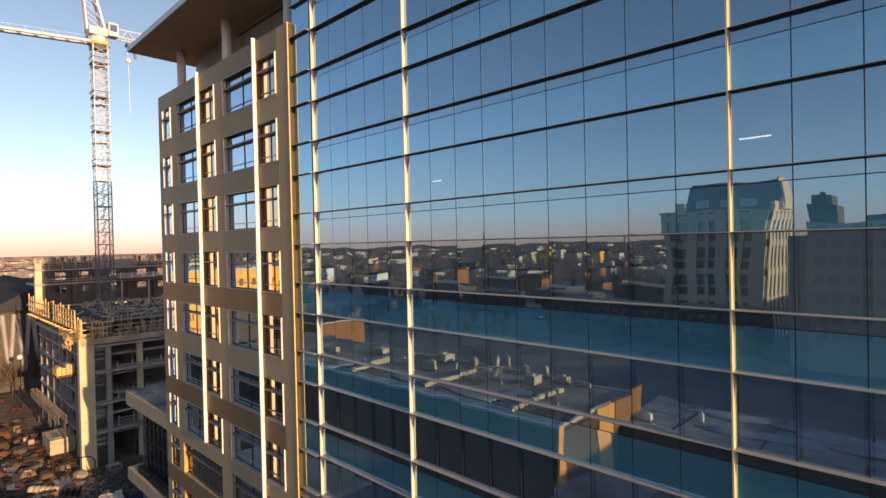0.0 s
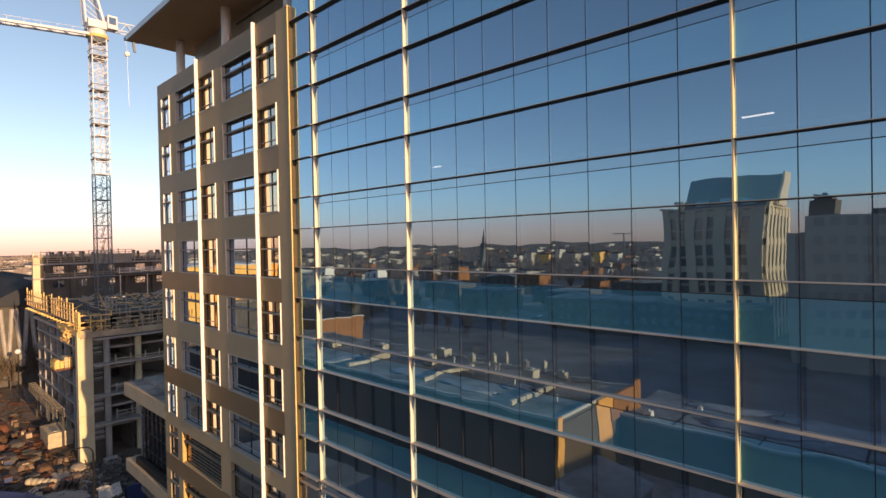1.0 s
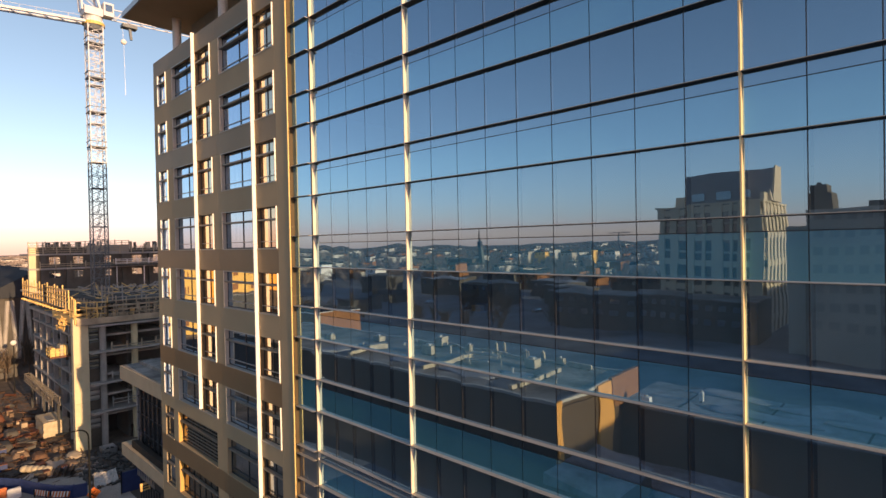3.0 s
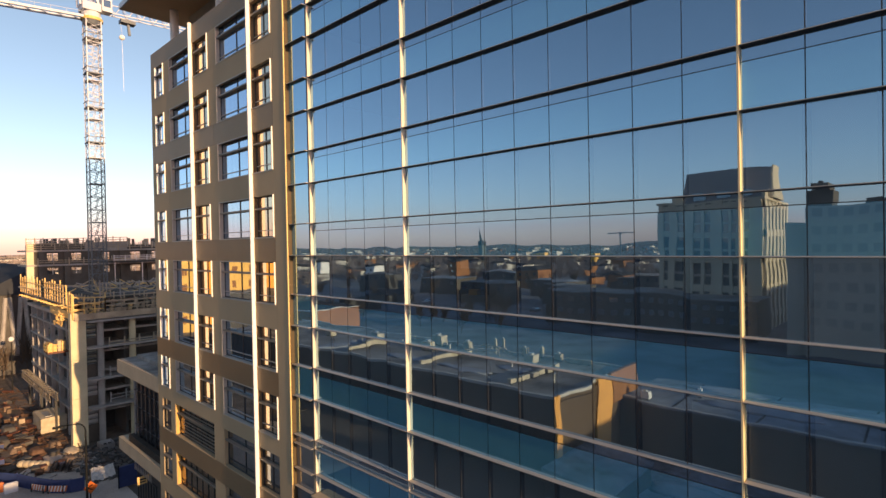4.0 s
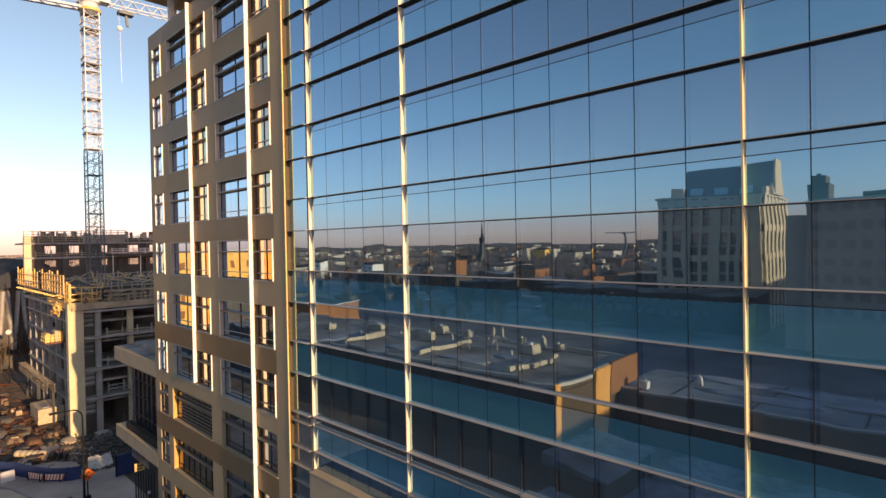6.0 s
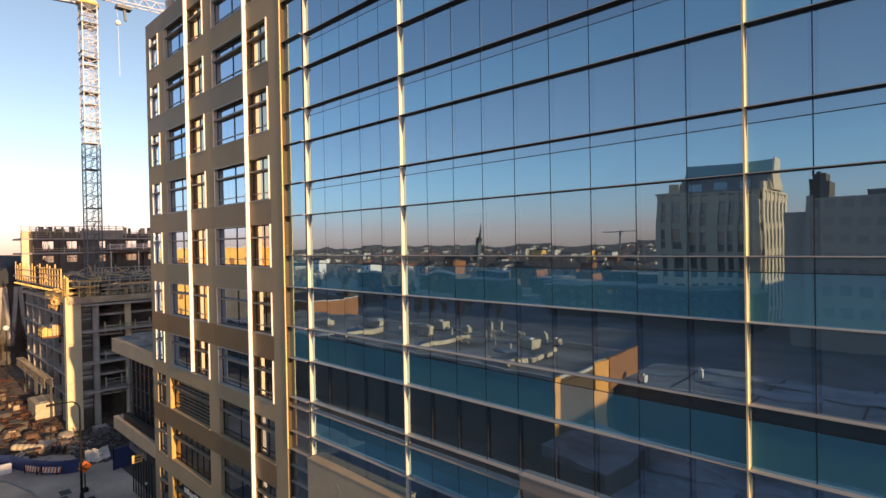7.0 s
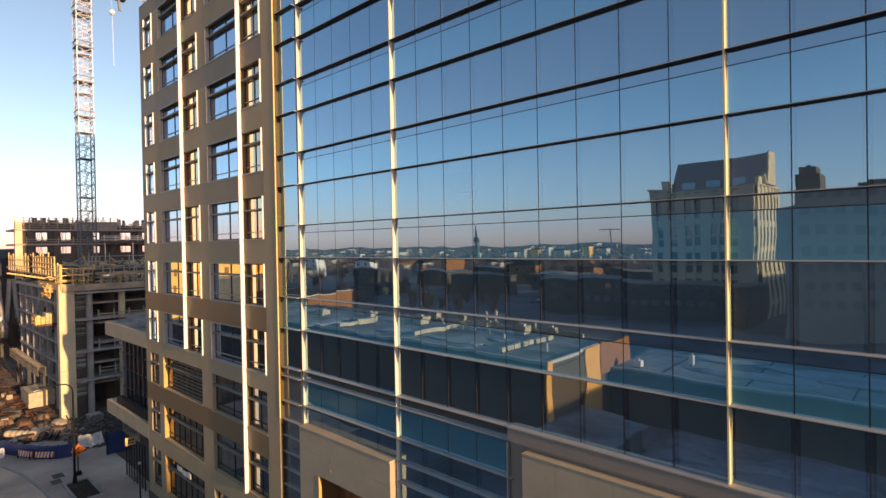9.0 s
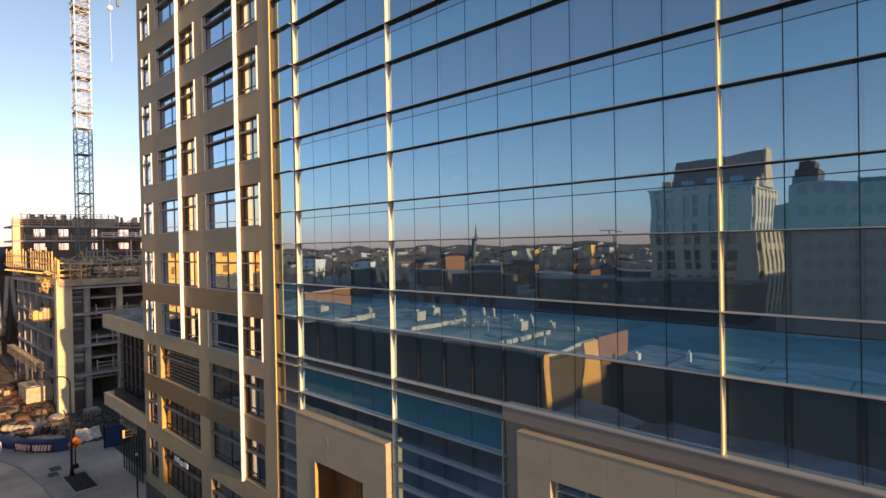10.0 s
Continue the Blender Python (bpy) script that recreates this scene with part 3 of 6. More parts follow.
for x in (-31.6, -22.3, -13.0):
    bm = bmesh.new()
    bar(bm, (x, 1.6, WTOP - 0.2), (x, 1.6, 45.5), 0.72, 24)
    ob = part("column", bm, PLASTIC, pent)
    for f in ob.data.polygons:
        f.use_smooth = len(f.vertices) == 4

# ---- podium annex beyond the wing ----
annex = thing("podium_annex", -37, 6, GROUND, "low annex with pale projecting bands and dark glazing", "building")
boxes("upper_band", STONE, annex, (-43.2, -31.42, -0.5, 8, 12.0, 13.3))
boxes("lower_band", STONE, annex, (-43.2, -31.42, -0.5, 8, 4.25, 5.45))
boxes("roof", ROOFING, annex, (-43.0, -31.45, -0.3, 8, 13.31, 13.36))
boxes("roof_curb", ROOFING, annex, (-42.0, -31.45, 1.0, 7.5, 13.36, 13.7))
boxes("glazing", ANNEXGLASS, annex, (-41.2, -31.42, 0.5, 0.56, 5.45, 12.0))
boxes("glazing", ANNEXGLASS, annex, (-41.2, -41.14, 0.56, 8, 5.45, 12.0))
for i in range(9):
    x = -41.17 + i * 1.2
    boxes("mullion", DARK if i else STEEL, annex, (x - 0.04, x + 0.04, 0.38, 0.5, 5.45, 12.0))
for z in (7.0, 8.8, 10.4):
    boxes("rail", DARK, annex, (-41.1, -31.42, 0.4, 0.5, z - 0.03, z + 0.03))
boxes("planted_edge", SOIL, annex, (-41, -31.6, -0.2, 0.3, 5.45, 6.1))
boxes("base_wall", CONC_DK, annex, (-40.5, -31.42, 1.4, 1.6, GROUND, 4.25))
for i in range(8):
    x = -40.9 + i * 0.75
    boxes("post", DARK, annex, (x - 0.05, x + 0.05, 0.45, 0.55, GROUND, 2.2))
boxes("top_rail", DARK, annex, (-41, -35.6, 0.44, 0.56, 2.15, 2.25))
bm = bmesh.new()
for i in range(10):
    bar(bm, (-40.8 + i * 0.5, 0.2, 2.6), (-40.5 + i * 0.5, 0.2, 3.9), 0.07)
    bar(bm, (-40.5 + i * 0.5, 0.2, 2.6), (-40.8 + i * 0.5, 0.2, 3.9), 0.07)
part("lattice_screen", bm, STEEL, annex)
bm = bmesh.new()
box(bm, -38.1, -38.0, -0.4, 0.66, 1.95, 2.7)
hang = tagged(part("hanging_sign", bm, LUMBER), "small orange-tan sign fixed to the annex wall", "sign")
boxes("line", DARK, hang, (-38.0, -37.98, -0.2, 0.5, 2.36, 2.5), label="unreadable dark line of writing")
boxes("line", DARK, hang, (-38.0, -37.98, -0.2, 0.3, 2.12, 2.24))

# ---- construction site ----
rs = random.Random(11)
shell = thing("concrete_frame_building", -80, 10, GROUND, "unfinished concrete frame building with lumber guard rails and formwork", "building")
for z in (13.3, 10.5, 7.8, 5.0, 2.2):
    boxes("slab", CONCRETE, shell, (-100, -67.6, 1.0, 12, z - 0.28, z))
for i, x in enumerate((-99.5, -94.5, -89.2, -84.0, -78.8, -73.6, -69.0)):
    boxes("column", CONCRETE, shell, (x, x + 0.55, 1.1, 1.65, GROUND, 15))
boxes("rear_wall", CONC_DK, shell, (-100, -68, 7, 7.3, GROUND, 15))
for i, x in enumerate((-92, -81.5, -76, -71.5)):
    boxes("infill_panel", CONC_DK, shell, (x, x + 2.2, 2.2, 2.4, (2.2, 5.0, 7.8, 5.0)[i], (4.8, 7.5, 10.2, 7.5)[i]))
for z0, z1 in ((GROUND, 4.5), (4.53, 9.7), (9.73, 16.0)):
    boxes("shear_wall", SUNLIT_CONC, shell, (-67.6, -66.4, 0.25, 2.0, z0, z1))
LEVELS = (14.9, 11.3, 7.0, 3.1, GROUND)
for hi, lo in zip(LEVELS, LEVELS[1:]):
    boxes("back_panel", FRAMEWALL, shell, (-67.5, -67.2, 2.01, 3.4, lo, hi - 0.3))
    for i in range(3):
        z = hi - 0.45 - i * 0.72
        bm = bmesh.new()
        for k in range(6):
            a0, a1 = math.radians(-75 + k * 25), math.radians(-50 + k * 25)
            q = [bm.verts.new((-67.3 + 0.22 * math.cos(a), y, z - 0.33 + 0.33 * math.sin(a))) for y in (2.05, 3.3) for a in (a0, a1)]
            bm.faces.new((q[0], q[1], q[3], q[2]))
        bmesh.ops.remove_doubles(bm, verts=bm.verts[:], dist=0.001)
        bmesh.ops.solidify(bm, geom=bm.faces[:], thickness=0.03)
        part("foil_panel", bm, FOIL if hi > 7 else STEEL, shell, "bowed foil-faced panel" if hi > 14 else "")
bm = bmesh.new()
bar(bm, (-66.8, 3.75, GROUND), (-66.8, 3.75, 14.8), 0.8, 14)
part("column", bm, CONCRETE, shell)
for z in LEVELS[:4]:
    bm = bmesh.new()
    edge = [(-76, 2.05), (-66.0, 2.05), (-65.5, 2.3), (-65.4, 3.0), (-65.7, 4.6), (-65.5, 6.5), (-65.3, 8.6), (-65.6, 11), (-65.6, 24), (-76, 24)]
    lo = [bm.verts.new((x, y, z - 0.26)) for x, y in edge]
    hi = [bm.verts.new((x, y, z)) for x, y in edge]
    bm.faces.new(hi)
    bm.faces.new(lo[::-1])
    for i in range(len(edge)):
        j = (i + 1) % len(edge)
        bm.faces.new((lo[i], lo[j], hi[j], hi[i]))
    part("slab", bm, CONCRETE, shell)
for y in (7.4, 13.5, 19):
    bm = bmesh.new()
    bar(bm, (-67.2, y + 0.4, GROUND), (-67.2, y + 0.4, 14.6), 0.85, 12)
    part("column", bm, SUNLIT_CONC if y < 8 else CONCRETE, shell)
# dark colour carries the shade of the deep interior
boxes("inner_wall", CONC_DK, shell, (-74, -73.7, 5, 24, GROUND, 14.6))
boxes("deck", CONCRETE, shell, (-100, -66.0, 0.6, 24, 15.0, 15.45))
boxes("edge_form", LUMBER, shell, (-80, -66.0, 0.42, 0.58, 15.2, 16.2))
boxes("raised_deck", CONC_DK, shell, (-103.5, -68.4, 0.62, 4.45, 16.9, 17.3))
boxes("edge_form", SHADED_OLDWOOD, shell, (-103.5, -68.4, 0.42, 0.58, 16.95, 17.6))
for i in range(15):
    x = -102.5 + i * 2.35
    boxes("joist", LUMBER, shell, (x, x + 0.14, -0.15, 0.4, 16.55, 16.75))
boxes("edge_form", SHADED_OLDWOOD, shell, (-65.98, -65.82, 0.6, 16, 15.1, 15.9))
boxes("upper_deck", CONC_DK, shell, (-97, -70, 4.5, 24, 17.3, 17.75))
for y in (4.8, 9, 14, 19):
    boxes("shore_post", STEEL, shell, (-70.3, -70.15, y, y + 0.15, 15.45, 17.3))
# upper storeys with see-through openings
U = -104.0
HOLES = [(4.4, 6.1), (8.2, 9.8), (13.4, 14.6), (18.3, 20.2), (22.4, 23.7)]
for z in (17.7, 21.9, 24.6):
    boxes("slab", CONCRETE, shell, (U - 9.0, U + 0.4, 1.2, 24.6, z - 0.32, z))
for z0, h0, h1, z1 in ((17.7, 20.0, 21.25, 21.58), (21.9, 22.5, 23.95, 24.28)):
    y = 2.32
    for a0, a1 in HOLES:
        boxes("infill_wall", FRAMEWALL, shell, (U - 0.5, U - 0.2, y, a0, z0, z1))
        boxes("infill_wall", FRAMEWALL, shell, (U - 0.5, U - 0.2, a0, a1, z0, h0))
        boxes("infill_wall", FRAMEWALL, shell, (U - 0.5, U - 0.2, a0, a1, h1, z1))
        for q in range(2):
            yq = a0 + (a1 - a0) * (q + 0.7) / 2.6
            bm = bmesh.new()
            bar(bm, (U - 2 - 2 * q, yq - 0.2, z0), (U - 2 - 2 * q, yq + 0.2, z1), 0.11)
            part("shore", bm, FRAMEWALL, shell)
        boxes("prop", STEEL, shell, (U - 0.4, U - 0.3, (a0 + a1) / 2 - 0.06, (a0 + a1) / 2 + 0.06, h0, h1))
        y = a1
    boxes("infill_wall", FRAMEWALL, shell, (U - 0.5, U - 0.2, y, 24.5, z0, z1))
for y in (3.0, 7.0, 11.2, 16.4, 21.4):
    boxes("column", FRAMEWALL, shell, (U - 0.3, U + 0.3, y, y + 0.8, 15.5, 24.3))
# the block's sunlit edge, drawn with the brighter concrete
for z0, z1 in ((15.5, 17.38), (17.7, 21.58), (21.9, 24.28), (24.6, 25.6)):
    boxes("end_pier", SUNLIT_CONC, shell, (U - 0.7, U + 0.36, 1.25, 2.3, z0, z1 - 0.01))
boxes("parapet", FRAMEWALL, shell, (U - 0.6, U - 0.2, 2.32, 10.4, 24.6, 25.8))
boxes("parapet", CONCRETE, shell, (U - 0.6, U - 0.2, 10.45, 17.8, 24.6, 26.1))
boxes("parapet", CONC_DK, shell, (U - 0.9, U - 0.4, 17.85, 24.5, 24.6, 25.5))
for i in range(34):
    y = 1.4 + i * 0.68 + rs.uniform(-0.2, 0.2)
    zt = 25.9 if y < 10.4 else 26.2 if y < 17.8 else 25.5
    boxes("starter_bar", STEEL, shell, (U - 0.3, U - 0.22, y, y + 0.09, zt - 0.4, zt + rs.uniform(0.2, 0.9)))


def rail(name, p, r, high, step, mat, boards=3):
    """Guard rail of posts and boards between two points."""
    p, r = Vector(p), Vector(r)
    n = max(2, round((r - p).length / step))
    for i in range(n + 1):
        c = p.lerp(r, i / n)
        h = high * rs.uniform(0.85, 1.15)
        boxes(name + "_post", mat, shell, (c.x - 0.07, c.x + 0.07, c.y - 0.07, c.y + 0.07, c.z - 0.3, c.z + h))
    for b in range(boards):
        bm = bmesh.new()
        up = Vector((0, 0, high * (0.25 + 0.32 * b)))
        bar(bm, p + up + Vector((0, 0, rs.uniform(-0.15, 0.15))), r + up + Vector((0, 0, rs.uniform(-0.15, 0.15))), 0.16)
        part(name + "_board", bm, mat, shell)


rail("guard", (-103.4, 0.3, 17.5), (-84, 0.3, 17.5), 2.6, 2.1, LUMBER, 2)
rail("guard", (-84, 0.3, 17.5), (-68.6, 0.3, 17.4), 2.5, 1.7, LUMBER, 3)
rail("guard", (-68.4, 0.4, 16.2), (-66.1, 0.4, 16.2), 2.6, 1.1, LUMBER, 2)
rail("guard", (-65.9, 0.5, 15.9), (-65.9, 4.2, 15.9), 2.4, 1.2, LUMBER)
# past the corner the same lumber rails get the shaded board colour
rail("guard", (-65.9, 4.2, 15.9), (-65.9, 16, 15.9), 1.7, 2.0, SHADED_OLDWOOD)
rail("inner_guard", (-67.6, 2.4, 15.5), (-67.6, 16, 15.5), 2.0, 1.6, SHADED_OLDWOOD, 4)
rail("inner_guard", (-69.0, 3.4, 15.5), (-69.0, 18, 15.5), 2.6, 1.3, SHADED_OLDWOOD, 3)
rail("inner_guard", (-78, 3.0, 15.5), (-67.8, 3.0, 15.5), 2.4, 1.6, SHADED_OLDWOOD, 3)
rail("inner_guard", (-80, 6.0, 17.7), (-70.4, 6.0, 17.7), 1.8, 1.8, SHADED_OLDWOOD, 2)
rail("guard", (-70, 4.6, 17.75), (-70, 20, 17.75), 2.1, 2.4, CONCRETE)
rail("edge_rail", (U + 0.45, 1.3, 24.6), (U + 0.45, 24.4, 24.6), 1.3, 2.2, SHADED_OLDWOOD, 3)
rail("roof_guard", (U - 0.1, 1.3, 25.5), (U - 0.1, 17.8, 25.9), 1.2, 1.3, SHADED_OLDWOOD, 3)
for i in range(110):
    x, y = rs.uniform(-100, -70.5), rs.uniform(5, 22)
    d = Vector((rs.uniform(-1, 1), rs.uniform(-1, 1), rs.uniform(-0.05, 0.3))).normalized() * rs.uniform(0.8, 3.0)
    bm = bmesh.new()
    bar(bm, (x, y, 17.9), (x + d.x, y + d.y, 17.95 + abs(d.z)), rs.uniform(0.12, 0.3))
    part("loose_board", bm, (SHADED_OLDWOOD, CONCRETE, CONC_DK, LUMBER)[i % 4], shell)
rail("edge_rail", (U + 0.45, 2.9, 21.9), (U + 0.45, 24.4, 21.9), 1.2, 2.4, SHADED_OLDWOOD, 2)
rail("edge_rail", (U + 3.2, 14.5, 22.3), (U + 3.2, 24.4, 22.3), 1.1, 2.0, STEEL, 3)
boxes("landing", CONC_DK, shell, (U + 0.42, U + 3.3, 14.4, 24.5, 21.9, 22.2))
for y in (14.6, 19.5, 24.2):
    boxes("shore_post", STEEL, shell, (U + 3.0, U + 3.15, y, y + 0.15, 15.45, 21.9))
for i in range(26):
    y, w, h = rs.uniform(3.0, 24), rs.uniform(0.2, 1.0), rs.uniform(0.2, 0.9)
    boxes("roof_box", (SHADED_OLDWOOD, CONC_DK, FRAMEWALL)[i % 3], shell, (U - 3.5, U - 3.5 + w, y, y + w * 0.8, 24.6, 26.0 + h))
for i in range(60):
    x, fl = rs.uniform(-98, -68.5), rs.choice((2.2, 5.0, 7.8, 10.5))
    boxes("shore_post", (STEEL, SUNLIT_CONC, CONCRETE)[i % 3], shell, (x, x + 0.14, 1.9, 2.04, fl, fl + 2.42))
for i in range(44):
    x, fl = rs.uniform(-98, -69), rs.choice((2.2, 5.0, 7.8, 10.5))
    w = rs.uniform(0.3, 1.4)
    boxes("storage_box", (SHADED_OLDWOOD, CANVAS, CONC_DK, RUST)[i % 4], shell, (x, x + w, 2.2, 3.0, fl, fl + rs.uniform(0.2, 1.0)))
for i in range(9):
    y = 3.0 + i * 0.8
    boxes("form_crate", (LUMBER, CANVAS, SHADED_OLDWOOD)[i % 3], shell, (-68.9, -68.2, y, y + rs.uniform(0.3, 0.6), 15.47, 15.8 + rs.uniform(0.1, 1.2)))
rail("edge_rail", (-65.9, 4.6, 11.1), (-65.9, 14, 11.1), 1.1, 2.0, SHADED_OLDWOOD, 2)
rail("edge_rail", (-65.9, 4.6, 7.4), (-65.9, 14, 7.4), 1.1, 2.0, STEEL, 2)
rail("edge_rail", (-65.9, 4.6, 3.7), (-65.9, 14, 3.7), 1.1, 2.0, STEEL, 2)
for i in range(110):
    x, y, z = rs.uniform(-96, -67.0), rs.uniform(0.6, 4.0), rs.uniform(15.5, 17.6)
    if i % 2 == 0:
        x, y, z = rs.uniform(-78, -66.3), rs.uniform(1, 14), rs.uniform(15.5, 16.5)
    d = Vector((rs.uniform(-1, 1), rs.uniform(-1, 1), rs.uniform(-0.2, 0.4))).normalized() * rs.uniform(0.8, 2.6)
    bm = bmesh.new()
    bar(bm, (x, y, z), (x + d.x, y + d.y, z + d.z), rs.uniform(0.1, 0.28))
    part("loose_board", bm, (LUMBER, SHADED_OLDWOOD, CONC_DK, SHADED_OLDWOOD)[i % 4] if i % 2 == 0 else LUMBER, shell)
for i in range(16):
    x, y = rs.uniform(-80, -67.5), rs.uniform(2, 14)
    w = rs.uniform(0.4, 1.1)
    boxes("form_block", (CONC_DK, CANVAS, SCRAP)[i % 3], shell, (x, x + w * 1.6, y, y + w, 15.45, 15.45 + rs.uniform(0.3, 1.4)))
bm = bmesh.new()
for i in range(30):
    x, z = -71.4 + rs.uniform(-2.2, 2.6), 14.6 + rs.uniform(-0.4, 1.2)
    bar(bm, (x, 0.3 + rs.uniform(-0.6, 0.3), z), (x + rs.uniform(-1.2, 1.2), -0.1 + rs.uniform(-0.5, 0.3), z + rs.uniform(-0.5, 0.6)), rs.uniform(0.1, 0.22))
part("hanging_formwork", bm, LUMBER, shell)

lift = thing("loading_platform", -78, 0, 7.8, "orange loading platform stacked with boards on the frame's edge", "platform")
boxes("deck", RUST, lift, (-74.2, -71.5, -1.4, 1.3, 10.2, 10.42))
for x in (-74.1, -72.8, -71.6):
    boxes("post", YELLOW, lift, (x - 0.06, x + 0.06, -1.4, -1.28, 10.42, 11.5))
for z in (10.95, 11.4):
    boxes("rail", LUMBER, lift, (-74.2, -71.5, -1.42, -1.34, z, z + 0.1))
    boxes("rail", LUMBER, lift, (-71.58, -71.5, -1.34, 0.6, z, z + 0.1))
for i in range(4):
    y = -1.2 + i * 0.5
    boxes("stacked_board", (LUMBER, YELLOW, CANVAS, LUMBER)[i], lift, (-73.9 + 0.2 * (i % 2), -71.9, y, y + 0.42, 10.42, 10.8 + rs.random() * 1.1))

# tower crane
crane = thing("tower_crane", -81, 7, GROUND, "white lattice tower crane with a yellow slewing ring above the site", "crane")
CX, CY, CW = -81.0, 7.05, 2.05


def mast(name, z0, z1, mat):
    bm = bmesh.new()
    z, k, h = z0, 0, 2.05
    while z < z1 - 0.1:
        c = [(CX - CW / 2, CY - CW / 2), (CX + CW / 2, CY - CW / 2), (CX + CW / 2, CY + CW / 2), (CX - CW / 2, CY + CW / 2)]
        for i in range(4):
            p, r = c[i], c[(i + 1) % 4]
            bar(bm, (*p, z), (*p, z + h), 0.2)
            bar(bm, (*p, z), (*r, z), 0.11)
            bar(bm, (*p, z), (*r, z + h / 2), 0.08)
            bar(bm, (*r, z + h / 2), (*p, z + h), 0.08)
            bar(bm, (*r, z), (*p, z + h / 2), 0.07)
            bar(bm, (*p, z + h / 2), (*r, z + h), 0.07)
        bar(bm, (CX - 0.3, CY, z), (CX + 0.5, CY + 0.3, z + h), 0.1)
        bar(bm, (CX + 0.2, CY - 0.3, z), (CX + 0.5, CY + 0.1, z + h), 0.1)
        if k % 3 == 0:
            box(bm, CX - 0.9, CX + 0.9, CY - 0.9, CY + 0.9, z + 0.02, z + 0.1)
        z, k = z + h, k + 1
    part(name, bm, mat, crane)


mast("base_mast", -2.0, 16.5, CRANE_G)
mast("lower_mast", 16.5, 39.0, CRANE_G)
mast("upper_mast", 39.1, 60.5, CRANE_W)
for z in (41.5, 47.0, 52.5, 58):
    boxes("rest_platform", CRANE_G, crane, (CX - 1.15, CX + 1.15, CY - 1.15, CY + 1.2, z, z + 0.16), (CX - 1.2, CX + 1.2, CY - 1.2, CY - 1.12, z + 0.9, z + 1.0), (CX + 1.12, CX + 1.2, CY - 1.2, CY + 1.2, z + 0.9, z + 1.0))
for z0, z1, w0, w1, nm, mt in ((60.3, 61.0, 2.3, 2.8, "ring_seat", CRANE_G), (61.0, 61.45, 3.1, 3.1, "slewing_ring", YELLOW), (61.45, 62.4, 2.5, 2.5, "turntable", CRANE_W)):
    bm = bmesh.new()
    bar(bm, (CX, CY, z0), (CX, CY, z1), w0, 20, w1)
    part(nm, bm, mt, crane)
boxes("machine_deck", CRANE_W, crane, (CX - 1.4, CX + 1.4, CY - 1.5, CY + 1.2, 62.4, 63.6))
cab = boxes("cab", CRANE_W, crane, (CX + 0.4, CX + 2.0, CY + 1.0, CY + 2.4, 62.5, 64.6))
piece("cab_window", FARGLASS, cab, CX + 2.01, CX + 2.03, CY + 1.2, CY + 2.2, 63.2, 64.3)
piece("cab_window", FARGLASS, cab, CX + 0.6, CX + 1.9, CY + 2.41, CY + 2.43, 63.2, 64.3)
bm = bmesh.new()
for s in (-0.9, 0.9):
    bar(bm, (CX + s, CY + 0.9, 63), (CX + s * 0.7, CY - 2.4, 77), 0.45)
    bar(bm, (CX + s, CY - 1.7, 63), (CX + s * 0.7, CY - 2.6, 77), 0.35)
for i in range(7):
    z0, z1 = 63.2 + i * 1.9, 65.1 + i * 1.9
    a0, a1 = CY + 0.9 - (z0 - 63) * 0.236, CY - 1.7 - (z1 - 63) * 0.064
    for s in (-0.85, 0.85):
        bar(bm, (CX + s, a0, z0), (CX + s, a1, z1), 0.16)
    bar(bm, (CX - 0.85, a0, z0), (CX + 0.85, a0 - 0.4, z1), 0.2)
part("a_frame", bm, CRANE_W, crane)
bm = bmesh.new()
for i in range(24):
    y0, y1 = CY + 1.2 + i * 2.0, CY + 3.2 + i * 2.0
    zb = 62.9 + i * 0.1
    for s in (-0.65, 0.65):
        bar(bm, (CX + s, y0, zb), (CX + s, y1, zb + 0.1), 0.2)
        bar(bm, (CX + s, y0, zb), (CX, (y0 + y1) / 2, zb + 1.55), 0.13)
        bar(bm, (CX + s, y1, zb + 0.1), (CX, (y0 + y1) / 2, zb + 1.55), 0.13)
    bar(bm, (CX, (y0 + y1) / 2, zb + 1.55), (CX, (y0 + y1) / 2 + 2, zb + 1.65), 0.18)
part("jib", bm, CRANE_W, crane)
bm = bmesh.new()
box(bm, CX - 0.7, CX + 0.7, CY + 4.0, CY + 6.2, 62.0, 62.5)
bar(bm, (CX, CY + 5.2, 62.1), (CX, CY + 5.4, 60.2), 0.5)
trolley = part("trolley", bm, CRANE_G, crane)
bm = bmesh.new()
bar(bm, (CX, CY + 4.1, 62.0), (CX, CY + 4.25, 60.0), 0.04)
bar(bm, (CX, CY + 4.25, 59.2), (CX, CY + 4.35, 50.8), 0.05)
part("hoist_rope", bm, STEEL, trolley)
bm = bmesh.new()
bmesh.ops.create_icosphere(bm, subdivisions=2, radius=0.45, matrix=Matrix.Translation((CX, CY + 4.25, 59.6)))
part("hook_block", bm, PLASTIC, trolley)
bm = bmesh.new()
for s in (-0.8, 0.8):
    bar(bm, (CX + s, CY - 1.3, 61.3), (CX + s, CY - 26, 59.2), 0.5)
for i in range(12):
    y = CY - 1.5 - i * 2
    z = 61.3 - (CY - 1.3 - y) * 0.085
    bar(bm, (CX - 0.8, y, z), (CX + 0.8, y - 2, z - 0.08), 0.16)
    bar(bm, (CX + 0.8, y, z), (CX + 0.8, y, z + 0.75), 0.06)
bar(bm, (CX + 0.8, CY - 1.4, 62.05), (CX + 0.8, CY - 26, 59.95), 0.06)
part("counter_jib", bm, CRANE_W, crane)

# ---- streets and pavement ----
solid("road", ROADWAY, [(-57.5, -34, -24, -5.0, GROUND, GROUND + 0.02)], "worn brown-grey street surface at the corner", "road", "structure")
